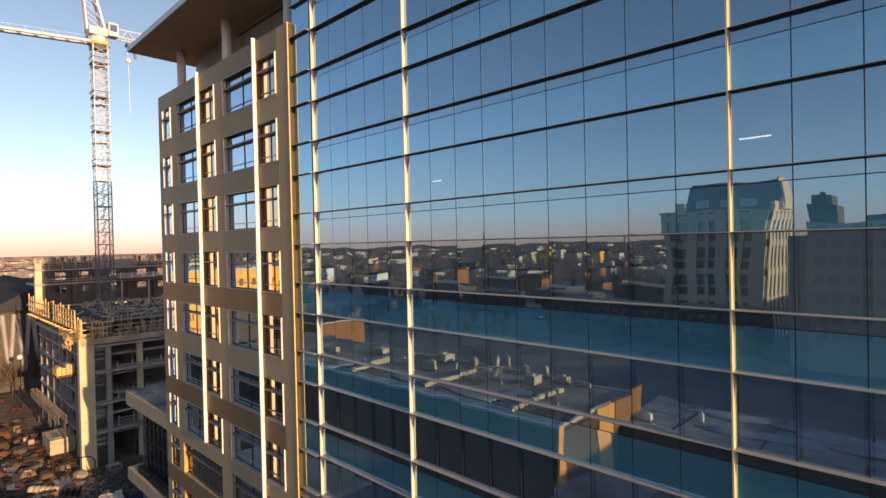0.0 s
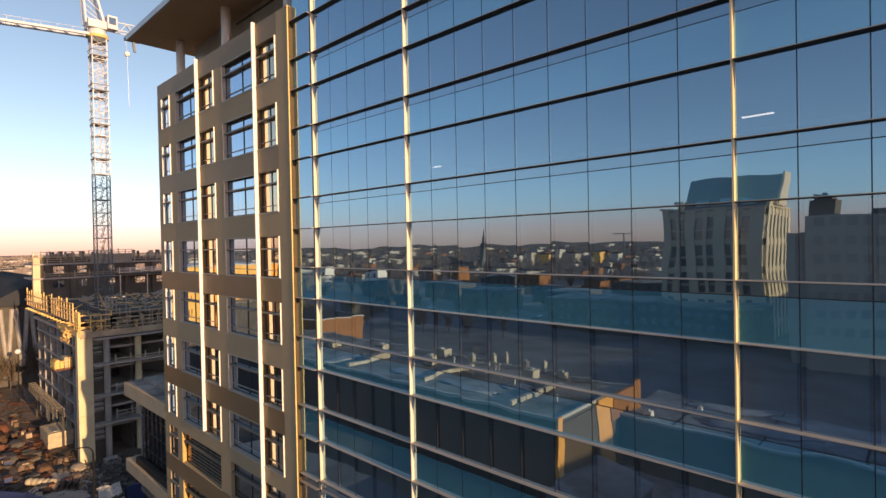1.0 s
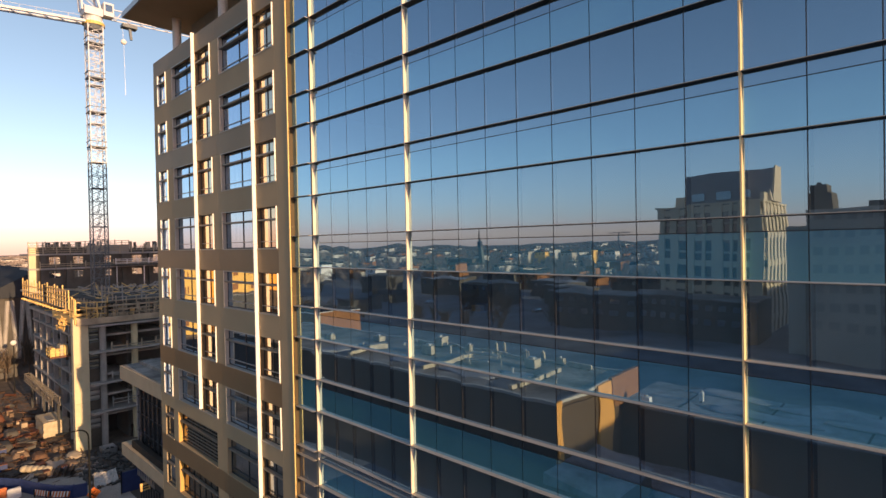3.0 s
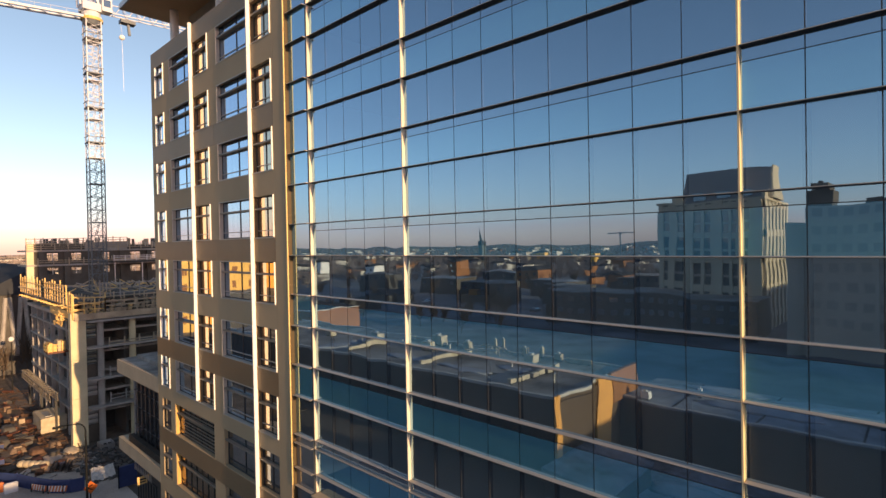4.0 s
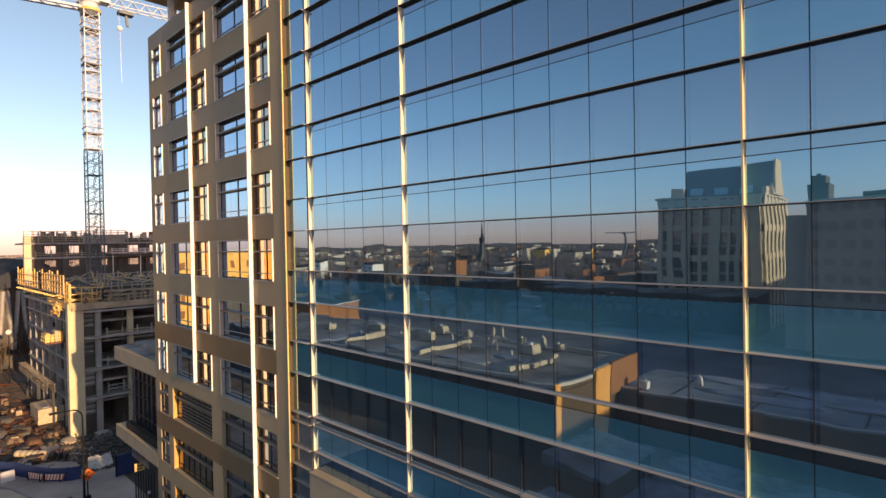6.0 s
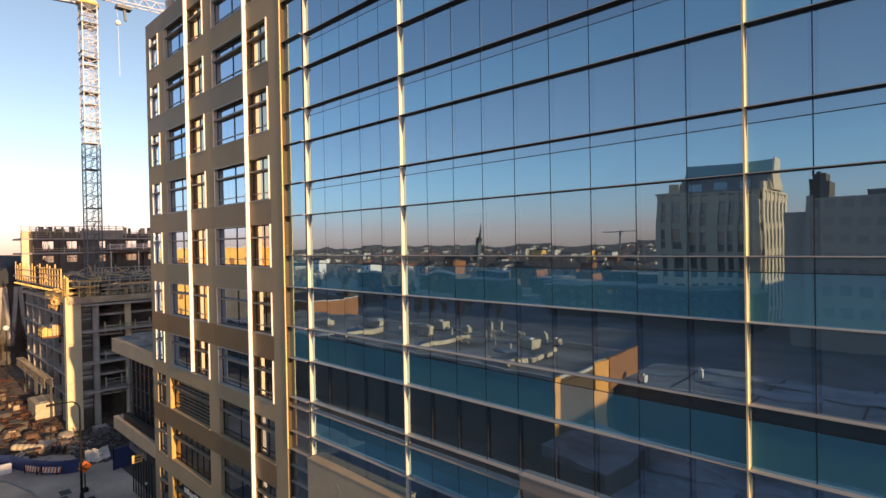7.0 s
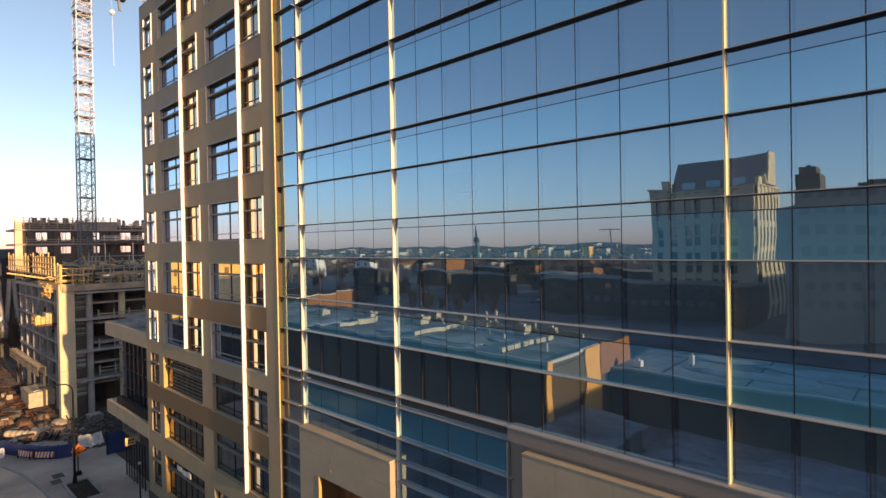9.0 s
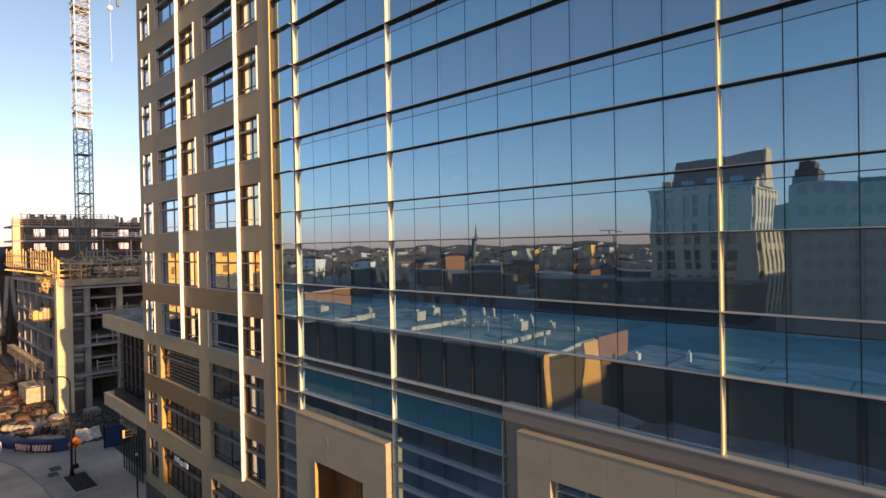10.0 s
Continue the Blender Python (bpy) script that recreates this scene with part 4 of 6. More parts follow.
solid("street", ASPHALT, [(-33.99, 60, -24, -5.0, GROUND, GROUND + 0.02)], "dark asphalt street along the glass block", "road", "structure")
bm = bmesh.new()
pts = [(-57, -9.5), (-53.5, -7.6), (-48.8, -6.4), (-43.2, -5.9), (-37.9, -5.75), (-20, -5.7), (30, -5.7), (30, 1.5), (-66, 1.5), (-66, -3)]
bot = [bm.verts.new((x, y, GROUND)) for x, y in pts]
up = [bm.verts.new((x, y, GROUND + 0.14)) for x, y in pts]
bm.faces.new(up)
for i in range(len(pts)):
    j = (i + 1) % len(pts)
    bm.faces.new((bot[i], bot[j], up[j], up[i]))
tagged(new("pavement", finish("pavement", bm, PAVING)), "pale concrete pavement along the buildings", "pavement", kind="structure")
bm = bmesh.new()
for (xa, ya), (xb, yb) in zip(pts[:6], pts[1:7]):
    d = Vector((xb - xa, yb - ya, 0)).normalized()
    n = Vector((-d.y, d.x, 0)) * 0.16
    c = [Vector((xa, ya, GROUND + 0.15)), Vector((xb, yb, GROUND + 0.15))]
    q = [bm.verts.new(v) for v in (c[0] - n * 0.1, c[1] - n * 0.1, c[1] + n, c[0] + n)]
    w = [bm.verts.new(v.co - Vector((0, 0, 0.17))) for v in q]
    bm.faces.new(q)
    for i in range(4):
        bm.faces.new((q[i], w[i], w[(i + 1) % 4], q[(i + 1) % 4]))
tagged(new("kerb", finish("kerb", bm, CONCRETE)), "pale concrete kerb between street and pavement", "kerb", kind="structure")
solid("site_ground", DIRT, [(-150, -57, -45, 60, GROUND, GROUND + 0.06)], "rough brown dirt of a building site", "ground", "structure")
for x, y, w, d in ((-46.6, -4.6, 1.3, 0.9), (-45.0, -5.0, 1.2, 0.8)):
    solid("utility_cover", CONC_DK, [(x, x + w, y, y + d, GROUND + 0.14, GROUND + 0.155)], "dark metal utility cover set in the pavement", "cover")

planter = thing("planting_bed", -40.3, -3.3, GROUND, "dark soil tree pit with a pale concrete kerb", "planter")
boxes("soil", SOIL, planter, (-42.7, -37.9, -4.2, -2.45, GROUND + 0.14, GROUND + 0.2))
boxes("kerb", CONCRETE, planter, (-42.9, -42.7, -4.4, -2.25, GROUND + 0.14, GROUND + 0.3))
boxes("kerb", CONCRETE, planter, (-37.9, -37.7, -4.4, -2.25, GROUND + 0.14, GROUND + 0.3))
boxes("kerb", CONCRETE, planter, (-42.7, -37.9, -4.4, -4.2, GROUND + 0.14, GROUND + 0.3))
boxes("kerb", CONCRETE, planter, (-42.7, -37.9, -2.45, -2.25, GROUND + 0.14, GROUND + 0.3))
bm = bmesh.new()
for i in range(60):
    x, y = rs.uniform(-42.5, -38.1), rs.uniform(-4.1, -2.6)
    bar(bm, (x, y, GROUND + 0.2), (x + rs.uniform(-0.2, 0.2), y + rs.uniform(-0.2, 0.2), GROUND + 0.2 + rs.uniform(0.15, 0.5)), 0.04, 3, 0.01)
part("dry_plant", bm, BARK, planter)


def street_lamp(x, y):
    """Tall davit street lamp."""
    t = thing("street_lamp", x, y, GROUND + 0.14, "tall black street lamp with a curved arm", "street lamp")
    bm = bmesh.new()
    bar(bm, (x, y, GROUND + 0.14), (x, y, 6.9), 0.24, 10, 0.15)
    part("pole", bm, DARKPOLE, t)
    bm = bmesh.new()
    bar(bm, (x, y, GROUND + 0.14), (x, y, GROUND + 0.9), 0.42, 10, 0.28)
    part("base", bm, DARKPOLE, t)
    bm = bmesh.new()
    last = Vector((x, y, 6.9))
    for i in range(1, 8):
        a = math.radians(90 * i / 7)
        c = Vector((x, y - 0.8 * (1 - math.cos(a)), 6.9 + 0.9 * math.sin(a)))
        bar(bm, last, c, 0.13, 8)
        last = c
    bar(bm, last, last + Vector((0, -1.1, 0.05)), 0.11, 8)
    arm = part("arm", bm, DARKPOLE, t)
    piece("lamp_head", DARKPOLE, arm, x - 0.15, x + 0.15, last.y - 1.8, last.y - 1.0, last.z - 0.04, last.z + 0.12)


street_lamp(-42.7, -3.45)


def post_lamp(x, y, top=2.2):
    t = thing("post_lamp", x, y, GROUND + 0.14, "short black post lamp with a pale round head", "street lamp", "pavement post lamps")
    bm = bmesh.new()
    bar(bm, (x, y, GROUND + 0.14), (x, y, top), 0.14, 10, 0.1)
    part("pole", bm, DARKPOLE, t)
    bm = bmesh.new()
    bmesh.ops.create_icosphere(bm, subdivisions=2, radius=0.14, matrix=Matrix.Translation((x, y, top + 0.1)))
    part("globe", bm, STEEL, t)


post_lamp(-31.0, -1.36, 2.45)
sign = thing("warning_sign", -44.6, -2.6, GROUND + 0.14, "orange diamond road works sign on a thin post", "sign")
bm = bmesh.new()
bar(bm, (-44.6, -2.75, GROUND + 0.14), (-44.6, -2.75, 2.4), 0.13, 8)
part("post", bm, DARKPOLE, sign)
bm = bmesh.new()
v = [bm.verts.new((-44.5 + d, y, z)) for d in (0, 0.04) for y, z in ((-2.75, 0.0), (-2.11, 0.64), (-2.75, 1.28), (-3.39, 0.64))]
for f in ((3, 2, 1, 0), (4, 5, 6, 7), (0, 1, 5, 4), (1, 2, 6, 5), (2, 3, 7, 6), (3, 0, 4, 7)):
    bm.faces.new([v[i] for i in f])
plate = part("plate", bm, ORANGE, sign)
bm = bmesh.new()
for p, r in (((-3.02, 0.64), (-2.6, 0.92)), ((-3.02, 0.64), (-2.6, 0.36))):
    bar(bm, (-44.44, *p), (-44.44, *r), 0.1)
part("arrow", bm, DARKPOLE, plate)
boxes("sign_base", DARKPOLE, sign, (-44.8, -44.4, -3.0, -2.5, GROUND + 0.14, GROUND + 0.5))

fence = thing("site_hoarding", -53, -4, GROUND, "blue site hoarding curving round the corner", "fence")
path = [(-64, -11.2), (-61, -9.0), (-57.7, -6.8), (-54.8, -5.6), (-52.7, -4.5), (-51.2, -3.1), (-50.8, -2.0)]
for i in range(len(path) - 1):
    (xa, ya), (xb, yb) = path[i], path[i + 1]
    bm = bmesh.new()
    d = Vector((xb - xa, yb - ya, 0))
    n = Vector((-d.y, d.x, 0)).normalized() * 0.06
    q = [Vector((xa, ya, 0)) - n, Vector((xb, yb, 0)) - n, Vector((xb, yb, 0)) + n, Vector((xa, ya, 0)) + n]
    lo = [bm.verts.new((c.x, c.y, GROUND + 0.1)) for c in q]
    hi = [bm.verts.new((c.x, c.y, GROUND + 1.55)) for c in q]
    bm.faces.new(hi)
    for k in range(4):
        bm.faces.new((lo[k], lo[(k + 1) % 4], hi[(k + 1) % 4], hi[k]))
    part("panel", bm, BLUE_F, fence)
    bm = bmesh.new()
    bar(bm, (xb, yb, GROUND + 0.1), (xb, yb, GROUND + 1.65), 0.16, 6)
    part("post", bm, BLUE_F, fence)
barrier = thing("striped_barrier", -53, -4.6, GROUND, "orange and white striped barrier boards before the hoarding", "barrier")
for (xa, ya), (xb, yb) in (((-55.0, -5.95), (-53.1, -4.95)), ((-52.9, -4.85), (-51.4, -3.45))):
    d = Vector((xb - xa, yb - ya, 0))
    n = Vector((d.y, -d.x, 0)).normalized()
    for i in range(12):
        a0, a1 = i / 12, (i + 1) / 12
        bm = bmesh.new()
        sk = 0.09
        c = [Vector((xa, ya, 0)) + d * a0, Vector((xa, ya, 0)) + d * a1]
        q = [c[0] + Vector((0, 0, -1.62)), c[1] + Vector((0, 0, -1.62)), c[1] + d * sk + Vector((0, 0, -1.0)), c[0] + d * sk + Vector((0, 0, -1.0))]
        f = [bm.verts.new(v + n * 0.12) for v in q]
        g = [bm.verts.new(v + n * 0.09) for v in q]
        bm.faces.new(f)
        bm.faces.new(g[::-1])
        for k in range(4):
            bm.faces.new((f[k], g[k], g[(k + 1) % 4], f[(k + 1) % 4]))
        part("stripe", bm, ORANGE if i % 2 else PLASTIC, barrier)
    for c in (Vector((xa, ya, 0)) + d * 0.1, Vector((xa, ya, 0)) + d * 0.9):
        boxes("leg", DARKPOLE, barrier, (c.x - 0.05, c.x + 0.05, c.y - 0.2, c.y - 0.1, GROUND + 0.02, -1.0))
for x, y in ((-56.6, -7.5), (-57.6, -8.6)):
    t = thing("water_barrier", x, y, GROUND, "white plastic water-filled traffic barrier", "barrier", "traffic barriers")
    bm = bmesh.new()
    v = box(bm, x - 0.5, x + 0.5, y - 0.6, y + 0.6, GROUND, GROUND + 1.1)
    for k in v[4:]:
        k.co.x = x + (k.co.x - x) * 0.45
    bmesh.ops.bevel(bm, geom=bm.edges[:], offset=0.07, segments=2, affect="EDGES")
    part("body", bm, PLASTIC if y > -8 else ORANGE, t)
hoard = thing("blue_panel", -48.3, 1.5, GROUND, "blue plywood site panel beside the annex", "fence")
boxes("board", BLUE_F, hoard, (-48.5, -48.3, 0.7, 3.2, GROUND + 0.1, 0.4))
bm = bmesh.new()
bar(bm, (-48.2, 0.7, GROUND + 0.14), (-48.2, 0.7, 0.7), 0.12, 6)
part("post", bm, DARKPOLE, hoard)

# wrapped site cabin
cabin = thing("site_cabin", -76, -0.3, GROUND, "pale canvas-wrapped square site cabin", "cabin")
bm = bmesh.new()
box(bm, -82.6, -76.7, -1.55, 1.55, GROUND, 0.2)
bmesh.ops.subdivide_edges(bm, edges=bm.edges[:], cuts=4, use_grid_fill=True)
for v in bm.verts:
    v.co += Vector((rs.uniform(-0.06, 0.06), rs.uniform(-0.06, 0.06), rs.uniform(-0.05, 0.05) if v.co.z > -1.9 else 0))
part("wrap", bm, CANVAS, cabin)
boxes("base_frame", DARK, cabin, (-82.6, -76.75, -1.5, 1.5, GROUND + 0.02, GROUND + 0.25))
boxes("roof_sheet", STEEL, cabin, (-80.5, -77.4, -0.9, -0.1, 0.24, 0.3))

# lattice girder lying beside the frame
girder = thing("steel_truss", -86, 0, GROUND, "long pale steel truss lying along the frame", "truss")
bm = bmesh.new()
for y, z in ((-0.6, 2.7), (0.3, 2.7), (-0.6, 3.8), (0.3, 3.8)):
    bar(bm, (-98.4, y, z - 0.0), (-75.4, y, z), 0.16)
part("chord", bm, SHADED_OLDWOOD, girder)
bm = bmesh.new()
for i in range(16):
    x = -98.4 + i * 1.44
    for y in (-0.6, 0.3):
        bar(bm, (x, y, 2.7), (x + 0.72, y, 3.8), 0.1)
        bar(bm, (x + 0.72, y, 3.8), (x + 1.44, y, 2.7), 0.1)
    bar(bm, (x, -0.6, 3.8), (x, 0.3, 3.8), 0.1)
part("lacing", bm, SHELF, girder)
for x in (-97, -87, -76.5):
    boxes("trestle", DARK, girder, (x - 0.12, x + 0.12, 0.1, 0.4, GROUND, 2.65))


def sack(x, y, z):
    bm = bmesh.new()
    bmesh.ops.create_icosphere(bm, subdivisions=2, radius=0.6, matrix=Matrix.Translation((x, y, z)) @ Matrix.Diagonal((1.0, 0.95, 0.7, 1)))
    for v in bm.verts:
        v.co += Vector((rs.uniform(-0.05, 0.05), rs.uniform(-0.05, 0.05), rs.uniform(-0.04, 0.04)))
    for f in bm.faces:
        f.smooth = True
    ob = new("bulk_sack", finish("bulk_sack", bm, CANVAS))
    tagged(ob, "bulging pale bulk bag standing on the dirt", "sack", "bulk bags")


for i in range(5):
    sack(-64.0 + i * 0.55, -5.5 + i * 0.46, GROUND + 0.5)
for k in range(7):
    t = thing("sheet_board", -60.6, -2.6, GROUND, "grey-blue sheet boards in a slanted heap", "boards", "leaning boards")
    x, y = -61.2 + 0.22 * k, -3.2 + 0.26 * k
    bm = bmesh.new()
    q = [bm.verts.new(c) for c in ((x, y, GROUND + 0.12), (x + 2.0, y - 0.5, GROUND + 0.12), (x + 1.6, y + 0.1, GROUND + 0.75), (x - 0.4, y + 0.6, GROUND + 0.8))]
    bm.faces.new(q)
    bmesh.ops.solidify(bm, geom=bm.faces[:], thickness=0.05)
    part("board", bm, STEEL if k % 2 else CONC_DK, t)
heap = thing("tarpaulin_heap", -65, 0, GROUND, "dusty yellow-brown tarpaulin over a low heap", "tarpaulin")
bm = bmesh.new()
bmesh.ops.create_icosphere(bm, subdivisions=3, radius=1.0, matrix=Matrix.Translation((-64.9, -0.3, GROUND + 0.3)) @ Matrix.Diagonal((1.5, 0.9, 0.4, 1)))
for v in bm.verts:
    v.co += Vector((rs.uniform(-0.08, 0.08), rs.uniform(-0.08, 0.08), rs.uniform(-0.06, 0.06)))
    v.co.z = max(v.co.z, GROUND + 0.05)
part("cover", bm, SHADED_OLDWOOD, heap)
skip = thing("waste_skip", -63.5, 3.3, GROUND, "small grey steel waste skip beside the frame", "skip")
bm = bmesh.new()
v = box(bm, -64.4, -62.6, 2.5, 4.1, GROUND + 0.1, GROUND + 0.8)
for k in v[4:]:
    k.co.x += (k.co.x + 63.5) * 0.2
bmesh.ops.delete(bm, geom=[max(bm.faces, key=lambda f: f.calc_center_median().z)], context="FACES")
bmesh.ops.solidify(bm, geom=bm.faces[:], thickness=0.06)
part("tub", bm, STEEL, skip)

sheet = thing("pale_sheeting", -52.5, 0.3, GROUND, "crumpled pale sheeting leaning by the barrier", "sheeting")
bm = bmesh.new()
bmesh.ops.create_grid(bm, x_segments=10, y_segments=10, size=1)
for v in bm.verts:
    u, w = v.co.x, v.co.y
    v.co = Vector((-52.4 - 0.6 * w + rs.uniform(-0.1, 0.1), 0.2 + u * 1.2, GROUND + 0.9 + 0.55 * w + rs.uniform(-0.12, 0.12)))
bmesh.ops.solidify(bm, geom=bm.faces[:], thickness=0.03)
part("sheet", bm, PALE, sheet)

# stacked material and small plant over the yard
# timber and block colours are darkened to carry the shade over the yard
KINDS = [("timber_stack", SHADED_SCRAP, "stack of sawn timber on the dirt", "timber"), ("block_pallet", CONC_DK, "pallet of concrete blocks, grey darkened for shade", "pallet"),
         ("steel_bundle", RUST, "bundle of rusty reinforcing steel", "steel"), ("form_panel_stack", CONC_DK, "stack of steel form panels", "panels")]


def stack(kind, x, y, turn, size):
    """A pile of planks, bars or panels, each one a part."""
    name, mat, label, cat = kind
    t = new(name)
    t.matrix_basis = pose(x, y, GROUND + 0.06, 0, 0, turn)
    tagged(t, label, cat, "yard materials")

    def add(nm, *r):
        bm = bmesh.new()
        box(bm, *r)
        ob = new(nm, finish(nm, bm, mat))
        ob.parent = t
    for i in range(3):
        z0 = i * size * 0.28
        if name == "steel_bundle":
            for k in range(4):
                s = rs.uniform(-0.3, 0.3)
                add("bar", -size * 1.8 + s, size * 1.8 + s, (k - 2) * 0.2 * size, (k - 2) * 0.2 * size + 0.09, z0, z0 + 0.09)
        elif name == "timber_stack":
            for k in range(3):
                s = rs.uniform(-0.2, 0.2)
                add("plank", -size * 1.3 + s, size * 1.3 + s, (k - 1.5) * 0.4 * size, (k - 0.6) * 0.4 * size, z0, z0 + 0.2 * size)
        else:
            g = rs.uniform(0.0, 0.15) * size
            add("panel", -size * 0.8 + g, size * 0.8 - g, -size * 0.6, size * 0.6 - g, z0, z0 + 0.25 * size)


for i in range(90):
    x = rs.uniform(-125, -59)
    y = rs.uniform(-22, -0.8) if x < -82 else rs.uniform(-8.5, -1.8)
    if -80.5 < x < -72 and y > -2.8:
        continue
    if x > -64 and y < -6.2:
        continue
    stack(KINDS[rs.choice((0, 0, 0, 1, 2, 2, 2, 3, 3, 3))], x, y, rs.uniform(0, 180), rs.uniform(0.3, 0.8))
bm = bmesh.new()
for i in range(650):
    x, y = rs.uniform(-110, -57.5), rs.uniform(-9, 1)
    d = Vector((rs.uniform(-1, 1), rs.uniform(-1, 1), rs.uniform(-0.05, 0.3))).normalized() * rs.uniform(0.2, 1.6)
    z = GROUND + 0.1
    bar(bm, (x, y, z), (x + d.x, y + d.y, z + abs(d.z)), rs.uniform(0.04, 0.16))
for i in range(36):
    x, y = rs.uniform(-100, -59), rs.uniform(-8, -1.8)
    if (-84 < x < -75 and y > -2.8) or (x > -64 and y < -6):
        continue
    w = rs.uniform(0.2, 0.5)
    t = thing("crate", x, y, GROUND, "small site crate standing among the scrap", "crate", "yard crates")
    piece("body", (SHADED_SCRAP, SCRAP, SHADED_OLDWOOD, RUST, BLUE_F)[i % 5], t, x - w, x + w, y - w, y + w * 0.7, GROUND + 0.06, GROUND + 0.12 + w * 1.6)
    piece("lid", (SCRAP, RUST)[i % 2], t, x - w * 1.05, x + w * 1.05, y - w * 1.05, y + w * 0.75, GROUND + 0.12 + w * 1.6, GROUND + 0.2 + w * 1.6)
tagged(new("site_debris", finish("site_debris", bm, SHADED_SCRAP)), "scattered boards and offcuts over the dirt", "debris", kind="stuff")
bm = bmesh.new()
for i in range(500):
    x, y = rs.uniform(-66, -52), rs.uniform(-1.5, 6)
    s = rs.uniform(0.1, 0.45)
    v = box(bm, x, x + s * 1.5, y, y + s, GROUND, GROUND + 0.1 + s * 0.7)
    for k in v:
        k.co += Vector((rs.uniform(-0.1, 0.1), rs.uniform(-0.1, 0.1), rs.uniform(-0.05, 0.1)))
tagged(new("rubble", finish("rubble", bm, CONC_DK)), "grey concrete rubble beside the frame", "rubble", kind="stuff")


def tarp_pile(x, y, w, d, h, mat, label, seed):
    """Sheeted material: a creased cover over a low stack."""
    bm = bmesh.new()
    bmesh.ops.create_grid(bm, x_segments=12, y_segments=10, size=1)
    for v in bm.verts:
        u, q = v.co.x, v.co.y
        edge = max(abs(u), abs(q))
        z = h * (1 - max(0.0, edge - 0.72) * 3.4) + 0.16 * h * noise.noise(Vector((u * 2.5 + seed, q * 2.5, 0)))
        v.co = Vector((x + u * w + 0.12 * noise.noise(Vector((q * 3, seed, 1))), y + q * d, GROUND + 0.07 + max(0.0, z)))
    for f in bm.faces:
        f.smooth = True
    tagged(new("tarpaulin_mound", finish("tarpaulin_mound", bm, mat)), label, "tarpaulin", "tarpaulin mounds")


for i, (x, y, w, d, h) in enumerate(((-68.2, -3.4, 1.3, 0.8, 0.7), (-71.5, -5.0, 1.5, 0.9, 0.6), (-64.6, -3.9, 1.0, 0.7, 0.5), (-76.0, -6.0, 1.8, 0.9, 0.8), (-81.5, -4.6, 1.6, 0.9, 0.9), (-87.0, -6.0, 2.2, 1.0, 1.0),
                                     (-69.8, -1.2, 1.0, 0.7, 0.6), (-93.0, -5.2, 2.2, 1.1, 1.1), (-83.5, -7.4, 1.7, 0.8, 0.7), (-99.0, -6.4, 2.4, 1.2, 1.0), (-74.0, -7.8, 1.2, 0.8, 0.6), (-62.4, -1.0, 0.9, 0.6, 0.4))):
    m, lab = ((SHADED_SCRAP, "rust-stained cover thrown over a low stack"), (CONC_DK, "dark grey cover over a low stack"), (RUST, "rust-red cover over a low stack"), (SCRAP, "brown tarpaulin over a low stack"))[(i * 3 + i // 4) % 4]
    tarp_pile(x, y, w, d, h, m, lab, i * 7)
yard_lamp = thing("yard_lamp", -110, -0.25, GROUND, "thin yard lamp post with a white globe", "street lamp")
bm = bmesh.new()
bar(bm, (-110, -0.45, GROUND), (-110, -0.45, 7.5), 0.2, 8, 0.14)
part("pole", bm, DARKPOLE, yard_lamp)
bm = bmesh.new()
bmesh.ops.create_icosphere(bm, subdivisions=2, radius=0.5, matrix=Matrix.Translation((-110, -0.45, 7.9)))
part("globe", bm, PLASTIC, yard_lamp)


def winter_tree(x, y, high, seed):
    r = random.Random(seed)
    t = thing("winter_tree", x, y, GROUND, "bare winter tree with golden sunlit twigs", "tree", "street trees")
    bm, tw = bmesh.new(), bmesh.new()
    bar(bm, (x, y, GROUND), (x, y, GROUND + high * 0.35), 0.5, 8, 0.36)
    for i in range(13):
        a, e = r.uniform(0, math.tau), r.uniform(0.5, 1.3)
        p = Vector((x, y, GROUND + high * r.uniform(0.25, 0.4)))
        d = Vector((math.cos(a) * math.cos(e), math.sin(a) * math.cos(e), math.sin(e)))
        end = p + d * high * r.uniform(0.35, 0.62)
        bar(bm, p, end, 0.22, 5, 0.05)
        for k in range(24):
            q = p.lerp(end, r.uniform(0.3, 1.0))
            w = (d + Vector((r.uniform(-1, 1), r.uniform(-1, 1), r.uniform(-0.3, 0.9)))).normalized()
            e2 = q + w * r.uniform(0.6, 2.0)
            bar(tw, q, e2, 0.04, 3, 0.015)
            for m in range(7):
                c = q.lerp(e2, r.uniform(0.4, 1))
                bar(tw, c, c + Vector((r.uniform(-1, 1), r.uniform(-1, 1), r.uniform(-0.3, 1))) * 0.55, 0.035, 3, 0.015)
    part("trunk", bm, BARK, t)
    part("crown", tw, HAIR, t)


for i, (x, y, h) in enumerate(((-120, -4.5, 12), (-131, -2.0, 11), (-145, 0.5, 13))):
    winter_tree(x, y, h, 40 + i)

# ---- low buildings beyond the site ----
shed = thing("dark_roofed_shed", -150, 14, GROUND, "long shed with a dark blue-black roof", "building")
boxes("wall", CONC_DK, shed, (-190, -128, -3, 16, GROUND, 15.2))
bm = bmesh.new()
v = [bm.verts.new(c) for c in ((-191, -4.5, 15.2), (-127, -4.5, 15.2), (-127, 6.5, 21.2), (-191, 6.5, 21.2), (-127, 17.5, 15.2), (-191, 17.5, 15.2))]
for f in ((0, 1, 2, 3), (3, 2, 4, 5), (1, 4, 2), (0, 3, 5), (0, 5, 4, 1)):
    bm.faces.new([v[i] for i in f])
part("roof", bm, SLATE, shed)
